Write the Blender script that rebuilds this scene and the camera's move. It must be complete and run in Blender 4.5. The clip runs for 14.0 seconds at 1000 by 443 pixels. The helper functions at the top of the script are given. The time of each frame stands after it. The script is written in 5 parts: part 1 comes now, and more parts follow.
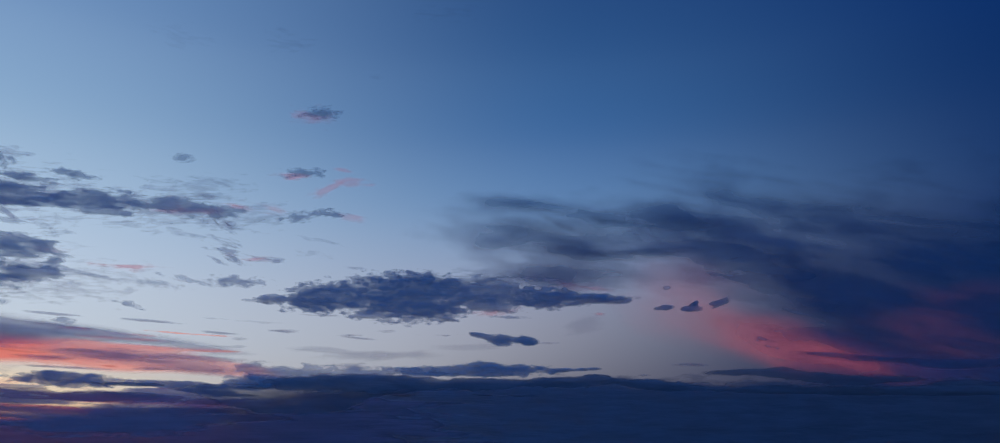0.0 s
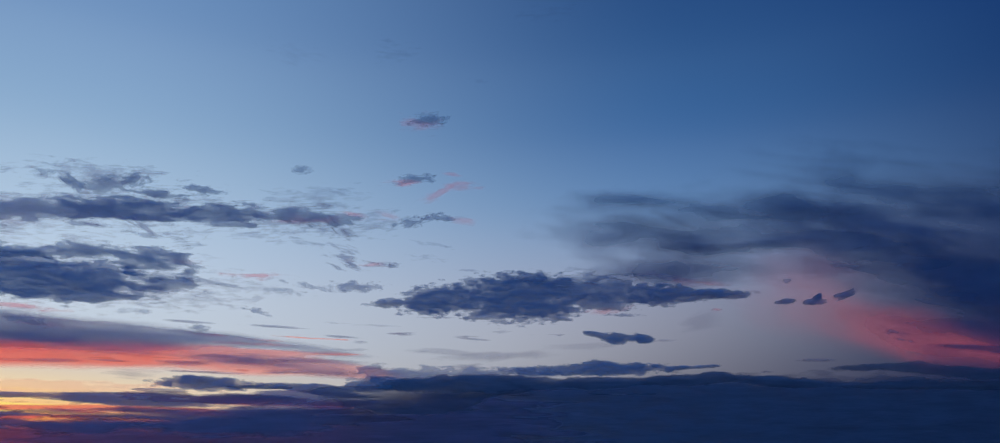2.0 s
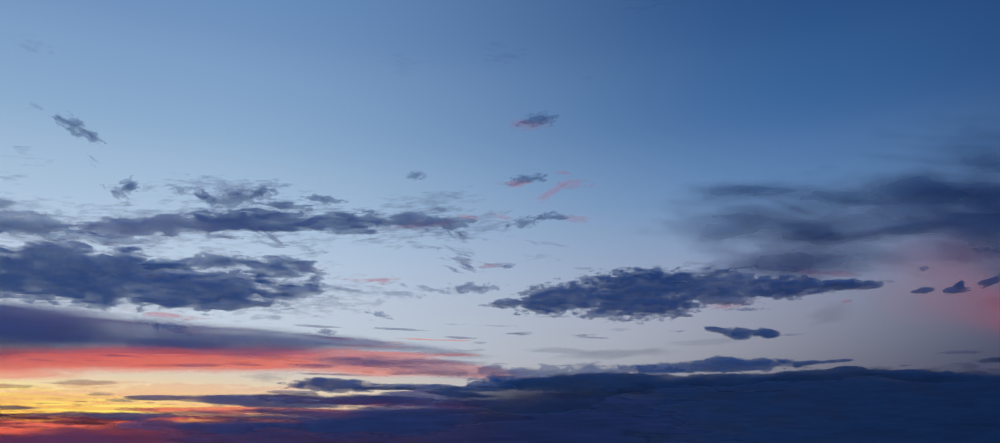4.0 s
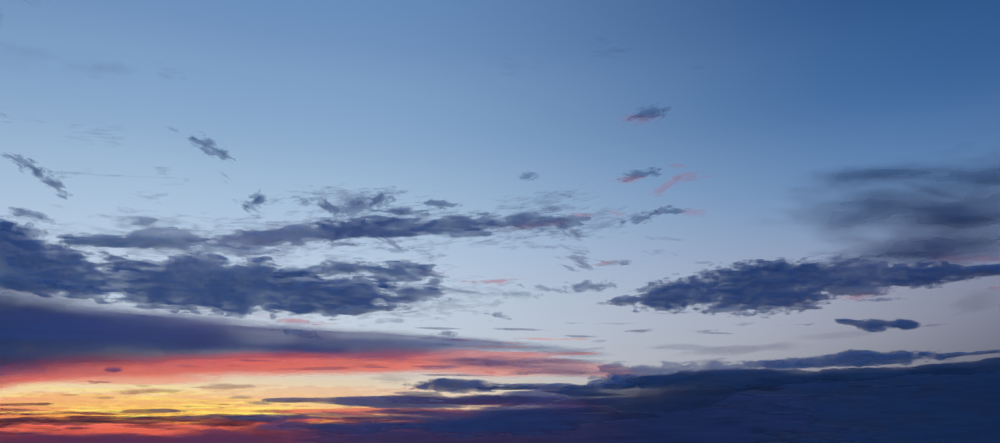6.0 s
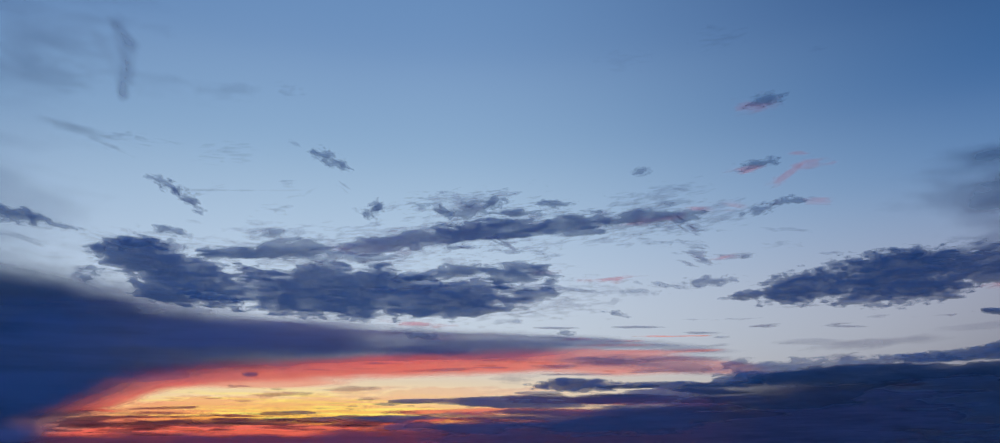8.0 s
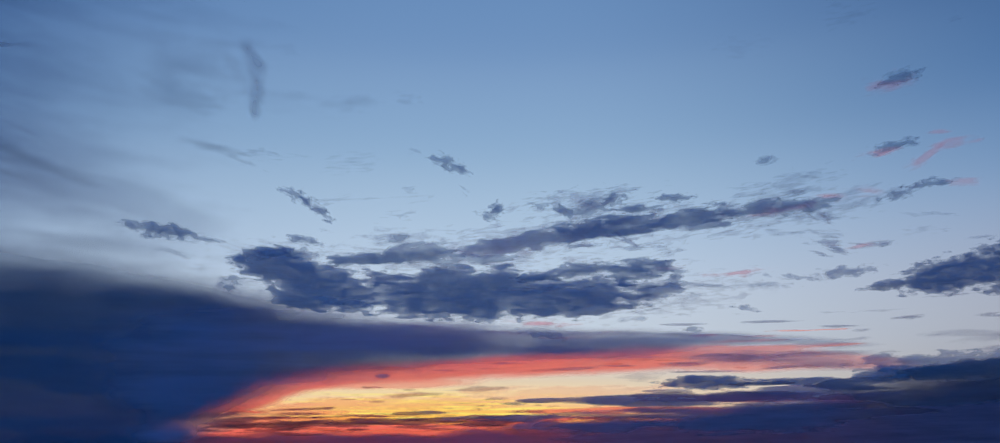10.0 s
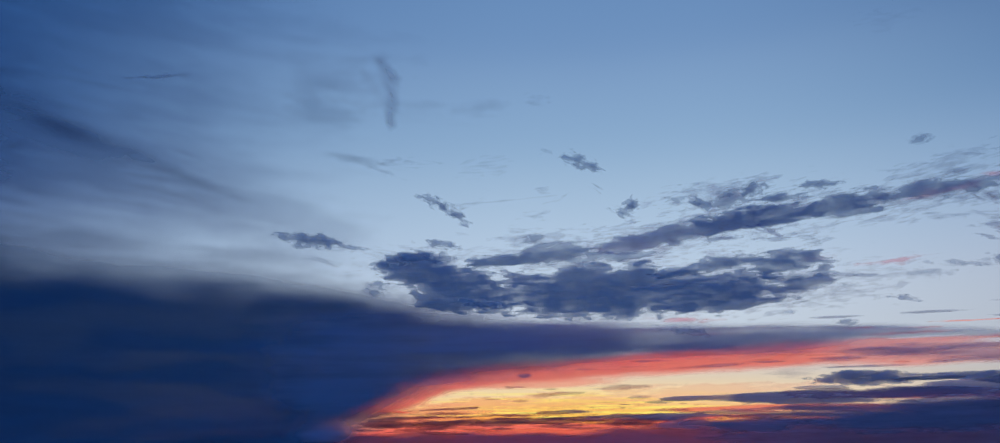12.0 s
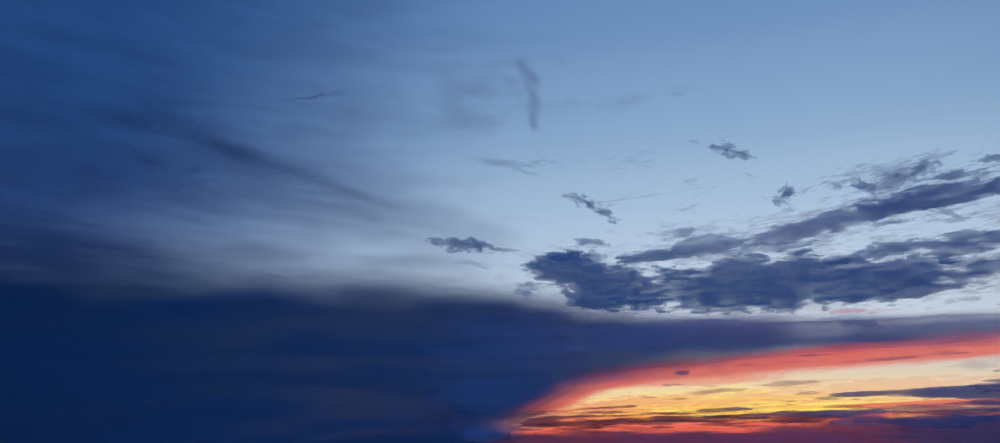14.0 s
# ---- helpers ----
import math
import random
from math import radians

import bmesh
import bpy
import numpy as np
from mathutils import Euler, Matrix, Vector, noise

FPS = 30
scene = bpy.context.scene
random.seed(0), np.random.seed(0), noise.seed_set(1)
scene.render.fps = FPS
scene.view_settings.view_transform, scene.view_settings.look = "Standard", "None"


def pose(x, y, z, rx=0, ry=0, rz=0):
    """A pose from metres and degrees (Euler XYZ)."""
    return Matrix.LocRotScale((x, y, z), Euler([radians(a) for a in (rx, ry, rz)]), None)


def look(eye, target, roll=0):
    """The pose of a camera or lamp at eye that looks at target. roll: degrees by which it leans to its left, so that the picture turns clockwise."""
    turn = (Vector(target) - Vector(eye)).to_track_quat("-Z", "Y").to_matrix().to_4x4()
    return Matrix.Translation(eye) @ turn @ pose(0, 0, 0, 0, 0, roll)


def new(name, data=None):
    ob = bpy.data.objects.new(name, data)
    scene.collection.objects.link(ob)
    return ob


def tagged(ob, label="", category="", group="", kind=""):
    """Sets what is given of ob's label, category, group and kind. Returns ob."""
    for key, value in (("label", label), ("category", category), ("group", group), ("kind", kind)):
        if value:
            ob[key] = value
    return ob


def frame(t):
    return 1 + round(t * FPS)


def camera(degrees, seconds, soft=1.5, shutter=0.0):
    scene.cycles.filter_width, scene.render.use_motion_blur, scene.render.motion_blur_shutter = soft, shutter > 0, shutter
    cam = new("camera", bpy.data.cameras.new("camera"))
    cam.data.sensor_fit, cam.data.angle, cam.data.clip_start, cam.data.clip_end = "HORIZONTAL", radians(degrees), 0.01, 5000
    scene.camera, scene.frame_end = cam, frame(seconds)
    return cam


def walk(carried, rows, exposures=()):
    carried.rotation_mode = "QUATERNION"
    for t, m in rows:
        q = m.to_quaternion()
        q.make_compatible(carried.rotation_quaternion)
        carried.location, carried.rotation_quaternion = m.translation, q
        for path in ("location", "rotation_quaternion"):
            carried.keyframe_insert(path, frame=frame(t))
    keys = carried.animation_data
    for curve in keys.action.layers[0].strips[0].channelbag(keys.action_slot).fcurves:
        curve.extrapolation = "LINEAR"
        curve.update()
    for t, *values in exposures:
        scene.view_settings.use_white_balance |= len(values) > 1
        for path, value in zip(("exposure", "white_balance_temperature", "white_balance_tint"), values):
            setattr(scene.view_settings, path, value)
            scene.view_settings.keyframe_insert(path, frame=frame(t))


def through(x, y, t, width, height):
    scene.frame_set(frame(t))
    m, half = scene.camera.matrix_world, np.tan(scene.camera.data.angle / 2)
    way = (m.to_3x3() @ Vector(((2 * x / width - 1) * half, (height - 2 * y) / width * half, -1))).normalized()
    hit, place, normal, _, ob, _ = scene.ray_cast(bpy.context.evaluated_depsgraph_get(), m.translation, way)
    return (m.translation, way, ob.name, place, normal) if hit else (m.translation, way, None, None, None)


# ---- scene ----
cam = camera(63.25, 14.0, soft=1.0)
EYE = 1.6
# seconds, yaw, pitch, roll of a slow pan on one spot
TURNS = [
    (0.0, 0.0, 16.375, 0.04), (0.5, 1.941, 16.375, 0.03), (1.0, 3.922, 16.368, 0.03), (1.5, 5.945, 16.354, 0.02),
    (2.0, 8.022, 16.34, 0.02), (2.5, 10.11, 16.322, 0.02), (3.0, 12.171, 16.306, 0.02), (5.5, 22.636, 16.217, 0.08),
    (6.0, 24.729, 16.214, 0.11), (6.5, 26.824, 16.216, 0.13), (7.0, 28.907, 16.216, 0.14), (7.5, 30.995, 16.212, 0.16),
    (8.0, 33.065, 16.204, 0.15), (10.5, 44.156, 16.15, 0.06), (11.0, 46.564, 16.138, 0.02), (11.5, 49.06, 16.121, -0.02),
    (12.0, 51.633, 16.103, -0.02), (12.5, 54.285, 16.084, -0.04), (13.0, 56.995, 16.06, -0.06), (13.5, 59.703, 16.032, -0.09),
    (14.0, 62.421, 16.01, -0.1),
]
walk(cam, [(t, pose(0, 0, EYE, 90 + pitch, roll, yaw)) for t, yaw, pitch, roll in TURNS])

# ---------------------------------------------------------------- sky and sun
SUN_AZ, SUN_EL = -50.0, 1.2          # degrees, azimuth to the right of +y


def toward(az, el):
    a, e = radians(az), radians(el)
    return Vector((math.sin(a) * math.cos(e), math.cos(a) * math.cos(e), math.sin(e)))


class Nodes:
    """Small helper to chain shader nodes."""

    def __init__(self, tree):
        self.tree = tree
        tree.nodes.clear()

    def add(self, kind, **props):
        node = self.tree.nodes.new(kind)
        for key, value in props.items():
            setattr(node, key, value)
        return node

    def put(self, value, socket):
        if isinstance(value, bpy.types.NodeSocket):
            self.tree.links.new(value, socket)
        else:
            socket.default_value = value

    def math(self, op, a, b=0.0, c=0.0, clamp=False):
        node = self.add("ShaderNodeMath", operation=op, use_clamp=clamp)
        for i, value in enumerate((a, b, c)):
            self.put(value, node.inputs[i])
        return node.outputs[0]

    def span(self, value, lo, hi, a=0.0, b=1.0, smooth=True):
        node = self.add("ShaderNodeMapRange", interpolation_type="SMOOTHSTEP" if smooth else "LINEAR")
        for key, v in (("Value", value), ("From Min", lo), ("From Max", hi), ("To Min", a), ("To Max", b)):
            self.put(v, node.inputs[key])
        return node.outputs[0]

    def ramp(self, value, stops):
        node = self.add("ShaderNodeValToRGB")
        node.color_ramp.interpolation = "CARDINAL" if len(stops) > 2 else "LINEAR"
        band = node.color_ramp.elements
        while len(band) < len(stops):
            band.new(0.5)
        for e, (place, colour) in zip(band, stops):
            e.position, e.color = place, (*colour, 1)
        self.put(value, node.inputs[0])
        return node.outputs[0]

    def mix(self, factor, a, b, how="MIX"):
        node = self.add("ShaderNodeMix", data_type="RGBA", blend_type=how)
        self.put(factor, node.inputs[0])
        self.put(a if isinstance(a, bpy.types.NodeSocket) else (*a, 1), node.inputs[6])
        self.put(b if isinstance(b, bpy.types.NodeSocket) else (*b, 1), node.inputs[7])
        return node.outputs[2]


def srgb(r, g, b):
    return tuple((c / 255 / 12.92) if c < 10.3 else ((c / 255 + 0.055) / 1.055) ** 2.4 for c in (r, g, b))


def build_sky():
    world = bpy.data.worlds.new("dusk_sky")
    scene.world = world
    world.use_nodes = True
    n = Nodes(world.node_tree)
    place = n.add("ShaderNodeTexCoord").outputs["Generated"]
    split = n.add("ShaderNodeSeparateXYZ")
    n.put(place, split.inputs[0])
    x, y, z = split.outputs
    high = n.math("MULTIPLY", n.math("ARCSINE", z), 180 / math.pi)
    azim = n.math("MULTIPLY", n.math("ARCTAN2", x, y), 180 / math.pi)
    level = n.math("DIVIDE", high, 60.0, clamp=True)
    # the sky by height: towards the sunset, beside it, and away from it
    west = n.ramp(level, [(0.0, srgb(205, 188, 178)), (0.10, srgb(200, 207, 216)), (0.2, srgb(190, 208, 228)), (0.33, srgb(152, 182, 213)),
                          (0.45, srgb(121, 155, 197)), (0.56, srgb(98, 135, 184)), (1.0, srgb(56, 94, 160))])
    side = n.ramp(level, [(0.0, srgb(118, 114, 130)), (0.10, srgb(152, 153, 166)), (0.18, srgb(148, 157, 182)), (0.27, srgb(110, 141, 183)),
                          (0.36, srgb(72, 112, 164)), (0.46, srgb(51, 91, 144)), (0.58, srgb(36, 72, 128)), (1.0, srgb(24, 62, 128))])
    east = n.ramp(level, [(0.0, srgb(30, 36, 70)), (0.12, srgb(30, 44, 86)), (0.25, srgb(24, 52, 102)),
                          (0.45, srgb(10, 46, 104)), (1.0, srgb(16, 54, 124))])
    cool = n.ramp(level, [(0.0, srgb(120, 130, 158)), (0.10, srgb(140, 162, 198)), (0.18, srgb(152, 178, 210)), (0.30, srgb(122, 154, 194)),
                          (0.46, srgb(84, 122, 172)), (0.58, srgb(62, 100, 156)), (1.0, srgb(34, 74, 140))])
    side = n.mix(n.span(azim, -68.0, -40.0), cool, side)
    # dim behind the broad veil
    dim = n.ramp(level, [(0.0, srgb(30, 38, 80)), (0.14, srgb(38, 64, 120)), (0.3, srgb(34, 74, 134)), (0.55, srgb(38, 80, 142)), (1.0, srgb(30, 66, 130))])
    veiled = n.span(n.math("ADD", azim, n.span(high, 9.0, 18.0, 12.0, 0.0)), -92.0, -61.0, 0.95, 0.0)
    # unseen sky behind, raised well above dusk to brighten the cloud fronts
    rear = n.ramp(level, [(0.0, srgb(80, 105, 182)), (0.3, srgb(72, 128, 222)), (1.0, srgb(48, 106, 206))])
    off = n.math("ABSOLUTE", n.math("SUBTRACT", azim, SUN_AZ + 6))
    off = n.math("SUBTRACT", 180.0, n.math("ABSOLUTE", n.math("SUBTRACT", 180.0, off)))
    colour = n.mix(veiled, n.mix(n.span(off, 4.0, 52.0), west, side), dim)
    # low down the dusk closes in sooner
    dusk = n.math("ADD", off, n.span(high, 2.0, 18.0, 15.0, 0.0))
    colour = n.mix(n.span(dusk, 45.0, 83.0), colour, east)
    colour = n.mix(n.span(off, 112.0, 172.0), colour, rear)
    # the afterglow low over the sun
    across = n.math("ABSOLUTE", n.math("SUBTRACT", azim, SUN_AZ + 4))
    warm = n.math("MULTIPLY", n.span(across, 4.0, 36.0, 1.0, 0.0), n.span(high, 3.0, 9.5, 1.0, 0.0))
    tall = n.math("DIVIDE", high, 10.0, clamp=True)
    glow = n.ramp(tall, [(0.0, srgb(150, 52, 70)), (0.16, srgb(214, 88, 70)), (0.27, srgb(240, 166, 90)), (0.38, srgb(246, 212, 158)),
                         (0.55, srgb(228, 208, 180)), (0.8, srgb(202, 204, 210))])
    colour = n.mix(warm, colour, glow)
    core = n.math("MULTIPLY", n.span(across, 0.0, 9.0, 0.5, 0.0), n.math("MULTIPLY", n.span(high, 1.9, 2.8), n.span(high, 2.9, 4.4, 1.0, 0.0)))
    colour = n.mix(core, colour, srgb(255, 224, 92))
    # thin sunlit cloud streaks between the low ones, painted yellow into the sky
    spot = n.add("ShaderNodeCombineXYZ")
    n.put(n.math("MULTIPLY", azim, 0.16), spot.inputs[0])
    n.put(n.math("MULTIPLY", high, 5.5), spot.inputs[1])
    streak_noise = n.add("ShaderNodeTexNoise", noise_dimensions="2D")
    n.put(spot.outputs[0], streak_noise.inputs["Vector"])
    streak_noise.inputs["Scale"].default_value, streak_noise.inputs["Detail"].default_value = 1.0, 4.0
    gleam = n.math("MULTIPLY", n.span(streak_noise.outputs[0], 0.48, 0.6), n.math("MULTIPLY", n.span(across, 2.0, 14.0, 0.9, 0.0),
                   n.math("MULTIPLY", n.span(high, 1.9, 2.6), n.span(high, 3.4, 4.8, 1.0, 0.0))))
    colour = n.mix(gleam, colour, srgb(255, 240, 120))
    air = n.add("ShaderNodeTexSky", sky_type="NISHITA", sun_disc=False, sun_elevation=radians(SUN_EL),
                sun_rotation=radians(SUN_AZ), ozone_density=3.0, dust_density=0.6)
    colour = n.mix(0.004, colour, air.outputs[0], "ADD")
    back = n.add("ShaderNodeBackground")
    n.put(colour, back.inputs[0])
    back.inputs[1].default_value = 1.0
    n.put(back.outputs[0], n.add("ShaderNodeOutputWorld").inputs[0])


build_sky()
sun = new("sun", bpy.data.lights.new("sun", "SUN"))
sun.data.energy, sun.data.angle, sun.data.color = 2.6, radians(0.6), (1.0, 0.07, 0.025)
sun.matrix_world = look(toward(SUN_AZ, SUN_EL) * 100, (0, 0, 0))
scene.view_settings.exposure = -0.06
scene.cycles.transparent_max_bounces = 48      # many thin clouds lie one behind another


# ---------------------------------------------------------------- materials
def cloud_material(name, colour, through, fine, eaten, strands=3.0, edge=0.6, uneven=0.0, thick=0.0, relief=0.0):
    """Droplets or ice: light scattered back (diffuse) and let through (translucent). The body's 'rise' falls to nothing at its rim,
    where a fine grain frays it; 'peak' is how dense the body is; edge: how softly the rim fades;
    uneven: how much thinner its thin spots are; thick: how fast it grows opaque inwards; relief: metres of its billows."""
    mat = bpy.data.materials.new(name)
    mat.use_nodes = True
    n = Nodes(mat.node_tree)
    rise = n.add("ShaderNodeAttribute", attribute_name="rise").outputs["Fac"]
    peak = n.add("ShaderNodeAttribute", attribute_name="peak").outputs["Fac"]
    uv = n.add("ShaderNodeUVMap", uv_map="span").outputs[0]

    def puffs(scale, draw, twist, octaves, rough):
        stretch = n.add("ShaderNodeMapping")
        n.put(uv, stretch.inputs[0])
        stretch.inputs["Scale"].default_value = (1 / draw, 1, 1)
        tex = n.add("ShaderNodeTexNoise", noise_dimensions="2D")
        n.put(stretch.outputs[0], tex.inputs["Vector"])
        for key, v in (("Scale", scale), ("Detail", octaves), ("Roughness", rough), ("Distortion", twist)):
            tex.inputs[key].default_value = v
        return n.math("SUBTRACT", tex.outputs[0], 0.5)

    broad = puffs(fine, strands, 0.15, 4.5, 0.52)
    fibre = puffs(fine * 2.2, strands * 2.2, 0.1, 2.5, 0.5)
    grain = n.math("MULTIPLY_ADD", fibre, 0.85, n.math("MULTIPLY", broad, 1.6))
    # the rim frays more than the core
    frayed = n.math("MULTIPLY_ADD", grain, n.span(rise, 0.3, 1.4, eaten, 0.25 * eaten), n.math("SUBTRACT", rise, 0.5))
    body = n.span(frayed, -0.5 * edge, 0.5 * edge)
    if thick:
        depth = n.math("MAXIMUM", n.math("ADD", frayed, 0.5), 0.0)
        body = n.math("SUBTRACT", 1.0, n.math("EXPONENT", n.math("MULTIPLY", n.math("POWER", depth, 1.5), -thick)))
    alpha = n.math("MULTIPLY", peak, body, clamp=True)
    alpha = n.math("MULTIPLY", alpha, n.span(grain, -0.3, 0.2, 1.0 - uneven, 1.0))
    tint = n.mix(n.span(grain, -0.4, 0.4), tuple(c * 0.84 for c in colour), colour)
    lit, passed, mixed, clear, out = (n.add(k) for k in ("ShaderNodeBsdfDiffuse", "ShaderNodeBsdfTranslucent", "ShaderNodeMixShader",
                                                        "ShaderNodeBsdfTransparent", "ShaderNodeMixShader"))
    n.put(tint, lit.inputs[0])
    n.put(tint, passed.inputs[0])
    if relief:
        billow = n.add("ShaderNodeBump")
        billow.inputs["Distance"].default_value = relief
        n.put(n.math("MULTIPLY_ADD", fibre, 0.3, broad), billow.inputs["Height"])
        n.put(billow.outputs[0], lit.inputs["Normal"])
    mixed.inputs[0].default_value = through
    n.put(lit.outputs[0], mixed.inputs[1])
    n.put(passed.outputs[0], mixed.inputs[2])
    n.put(alpha, out.inputs[0])
    n.put(clear.outputs[0], out.inputs[1])
    n.put(mixed.outputs[0], out.inputs[2])
    n.put(out.outputs[0], n.add("ShaderNodeOutputMaterial").inputs[0])
    return mat


DENSE = cloud_material("water_cloud", (0.52, 0.77, 0.85), 0.0, 2.2, 1.5, 2.8, 0.9, 0.05, 2.6, 0.9)
PUFFY = cloud_material("puffy_cloud", (0.40, 0.70, 0.80), 0.0, 2.3, 0.95, 2.2, 0.9, 0.06, 4.0, 2.5)
STREAK = cloud_material("flat_cloud", (0.62, 0.74, 0.84), 0.0, 2.6, 0.8, 9.0, 0.9, 0.05, 5.0, 2.0)
SCRAP = cloud_material("cloud_scrap", (0.58, 0.81, 0.90), 0.0, 2.6, 1.35, 1.8, 0.9, 0.1, 1.5, 1.2)
# low cloud in shade, the shade painted as a darker base colour
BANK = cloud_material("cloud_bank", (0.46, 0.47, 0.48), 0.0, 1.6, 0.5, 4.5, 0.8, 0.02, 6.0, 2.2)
# the bank again, with violet sunset light mixed into its colour
FLANK = cloud_material("cloud_flank", (0.62, 0.50, 0.56), 0.07, 1.6, 0.6, 7.0, 0.8, 0.05, 5.0, 3.0)
THIN = cloud_material("thin_cloud", (0.72, 0.82, 0.86), 0.01, 3.0, 1.4, 3.4, 1.0, 0.2, 1.2)
# maroon base colour stands in for filtered sunset light
DUSK = cloud_material("dusky_streak", (0.50, 0.34, 0.34), 0.26, 1.6, 1.4, 7.0, 0.9, 0.1)
SMOKE = cloud_material("smoky_cloud", (0.76, 0.80, 0.83), 0.005, 0.6, 0.8, 4.0, 1.0, 0.2)
# darker copy of the cloud colour: the storm's shade is painted in
SHADED = cloud_material("shaded_cloud", (0.19, 0.36, 0.45), 0.0, 0.5, 0.2, 5.0, 1.0, 0.02)
# the storm's better-lit end, that light put into a paler colour
TAIL = cloud_material("violet_cloud", (0.52, 0.74, 0.88), 0.04, 0.6, 0.3, 8.0, 1.0, 0.1)
# the blue of the air in front is painted into the veil's colour
VEIL = cloud_material("ice_veil", (0.20, 0.47, 0.64), 0.0, 0.45, 0.4, 3.5, 1.0, 0.35)
PINK = cloud_material("sunlit_wisp", (0.80, 0.76, 0.77), 0.6, 1.8, 1.4, 3.5, 1.0, 0.3)
# part of the sun's red is put into these two sheet colours
LIT = cloud_material("sunlit_sheet", (0.86, 0.68, 0.42), 1.0, 0.7, 0.25, 10.0, 0.8, 0.06)
ICE = cloud_material("sunlit_ice_sheet", (0.50, 0.42, 0.47), 1.0, 0.4, 0.4, 2.5, 1.0, 0.1)

# ---------------------------------------------------------------- noise on arrays
GRID = np.random.RandomState(7).rand(256, 256).astype(np.float32)


def value_noise(x, y):
    xi, yi = np.floor(x).astype(int), np.floor(y).astype(int)
    fx, fy = x - xi, y - yi
    fx, fy = fx * fx * fx * (fx * (fx * 6 - 15) + 10), fy * fy * fy * (fy * (fy * 6 - 15) + 10)
    a, b = GRID[xi & 255, yi & 255], GRID[(xi + 1) & 255, yi & 255]
    c, d = GRID[xi & 255, (yi + 1) & 255], GRID[(xi + 1) & 255, (yi + 1) & 255]
    return (a + (b - a) * fx) * (1 - fy) + (c + (d - c) * fx) * fy


def fbm(x, y, octaves=6, gain=0.55):
    total, weight, size = 0.0, 0.0, 1.0
    for i in range(octaves):
        total = total + size * value_noise(x + 17.3 * i, y + 31.7 * i)
        weight += size
        size *= gain
        # turn each octave a little, so that the lattice does not show
        x, y = 2.03 * (0.94 * x - 0.34 * y), 2.03 * (0.34 * x + 0.94 * y)
    return total / weight - 0.5


def cell_gaps(x, y):
    """0 inside the cells of a jittered lattice, 1 along the seams between them."""
    xi, yi = np.floor(x).astype(int), np.floor(y).astype(int)
    first, second = np.full(x.shape, 9.0), np.full(x.shape, 9.0)
    for dx in (-1, 0, 1):
        for dy in (-1, 0, 1):
            px, py = xi + dx, yi + dy
            d = np.hypot(px + 0.1 + 0.8 * GRID[px & 255, py & 255] - x, py + 0.1 + 0.8 * GRID[(py + 91) & 255, px & 255] - y)
            second = np.minimum(second, np.maximum(first, d))
            first = np.minimum(first, d)
    return np.clip(1 - (second - first) / 0.45, 0, 1)


# ---------------------------------------------------------------- clouds
BUILT = [0]


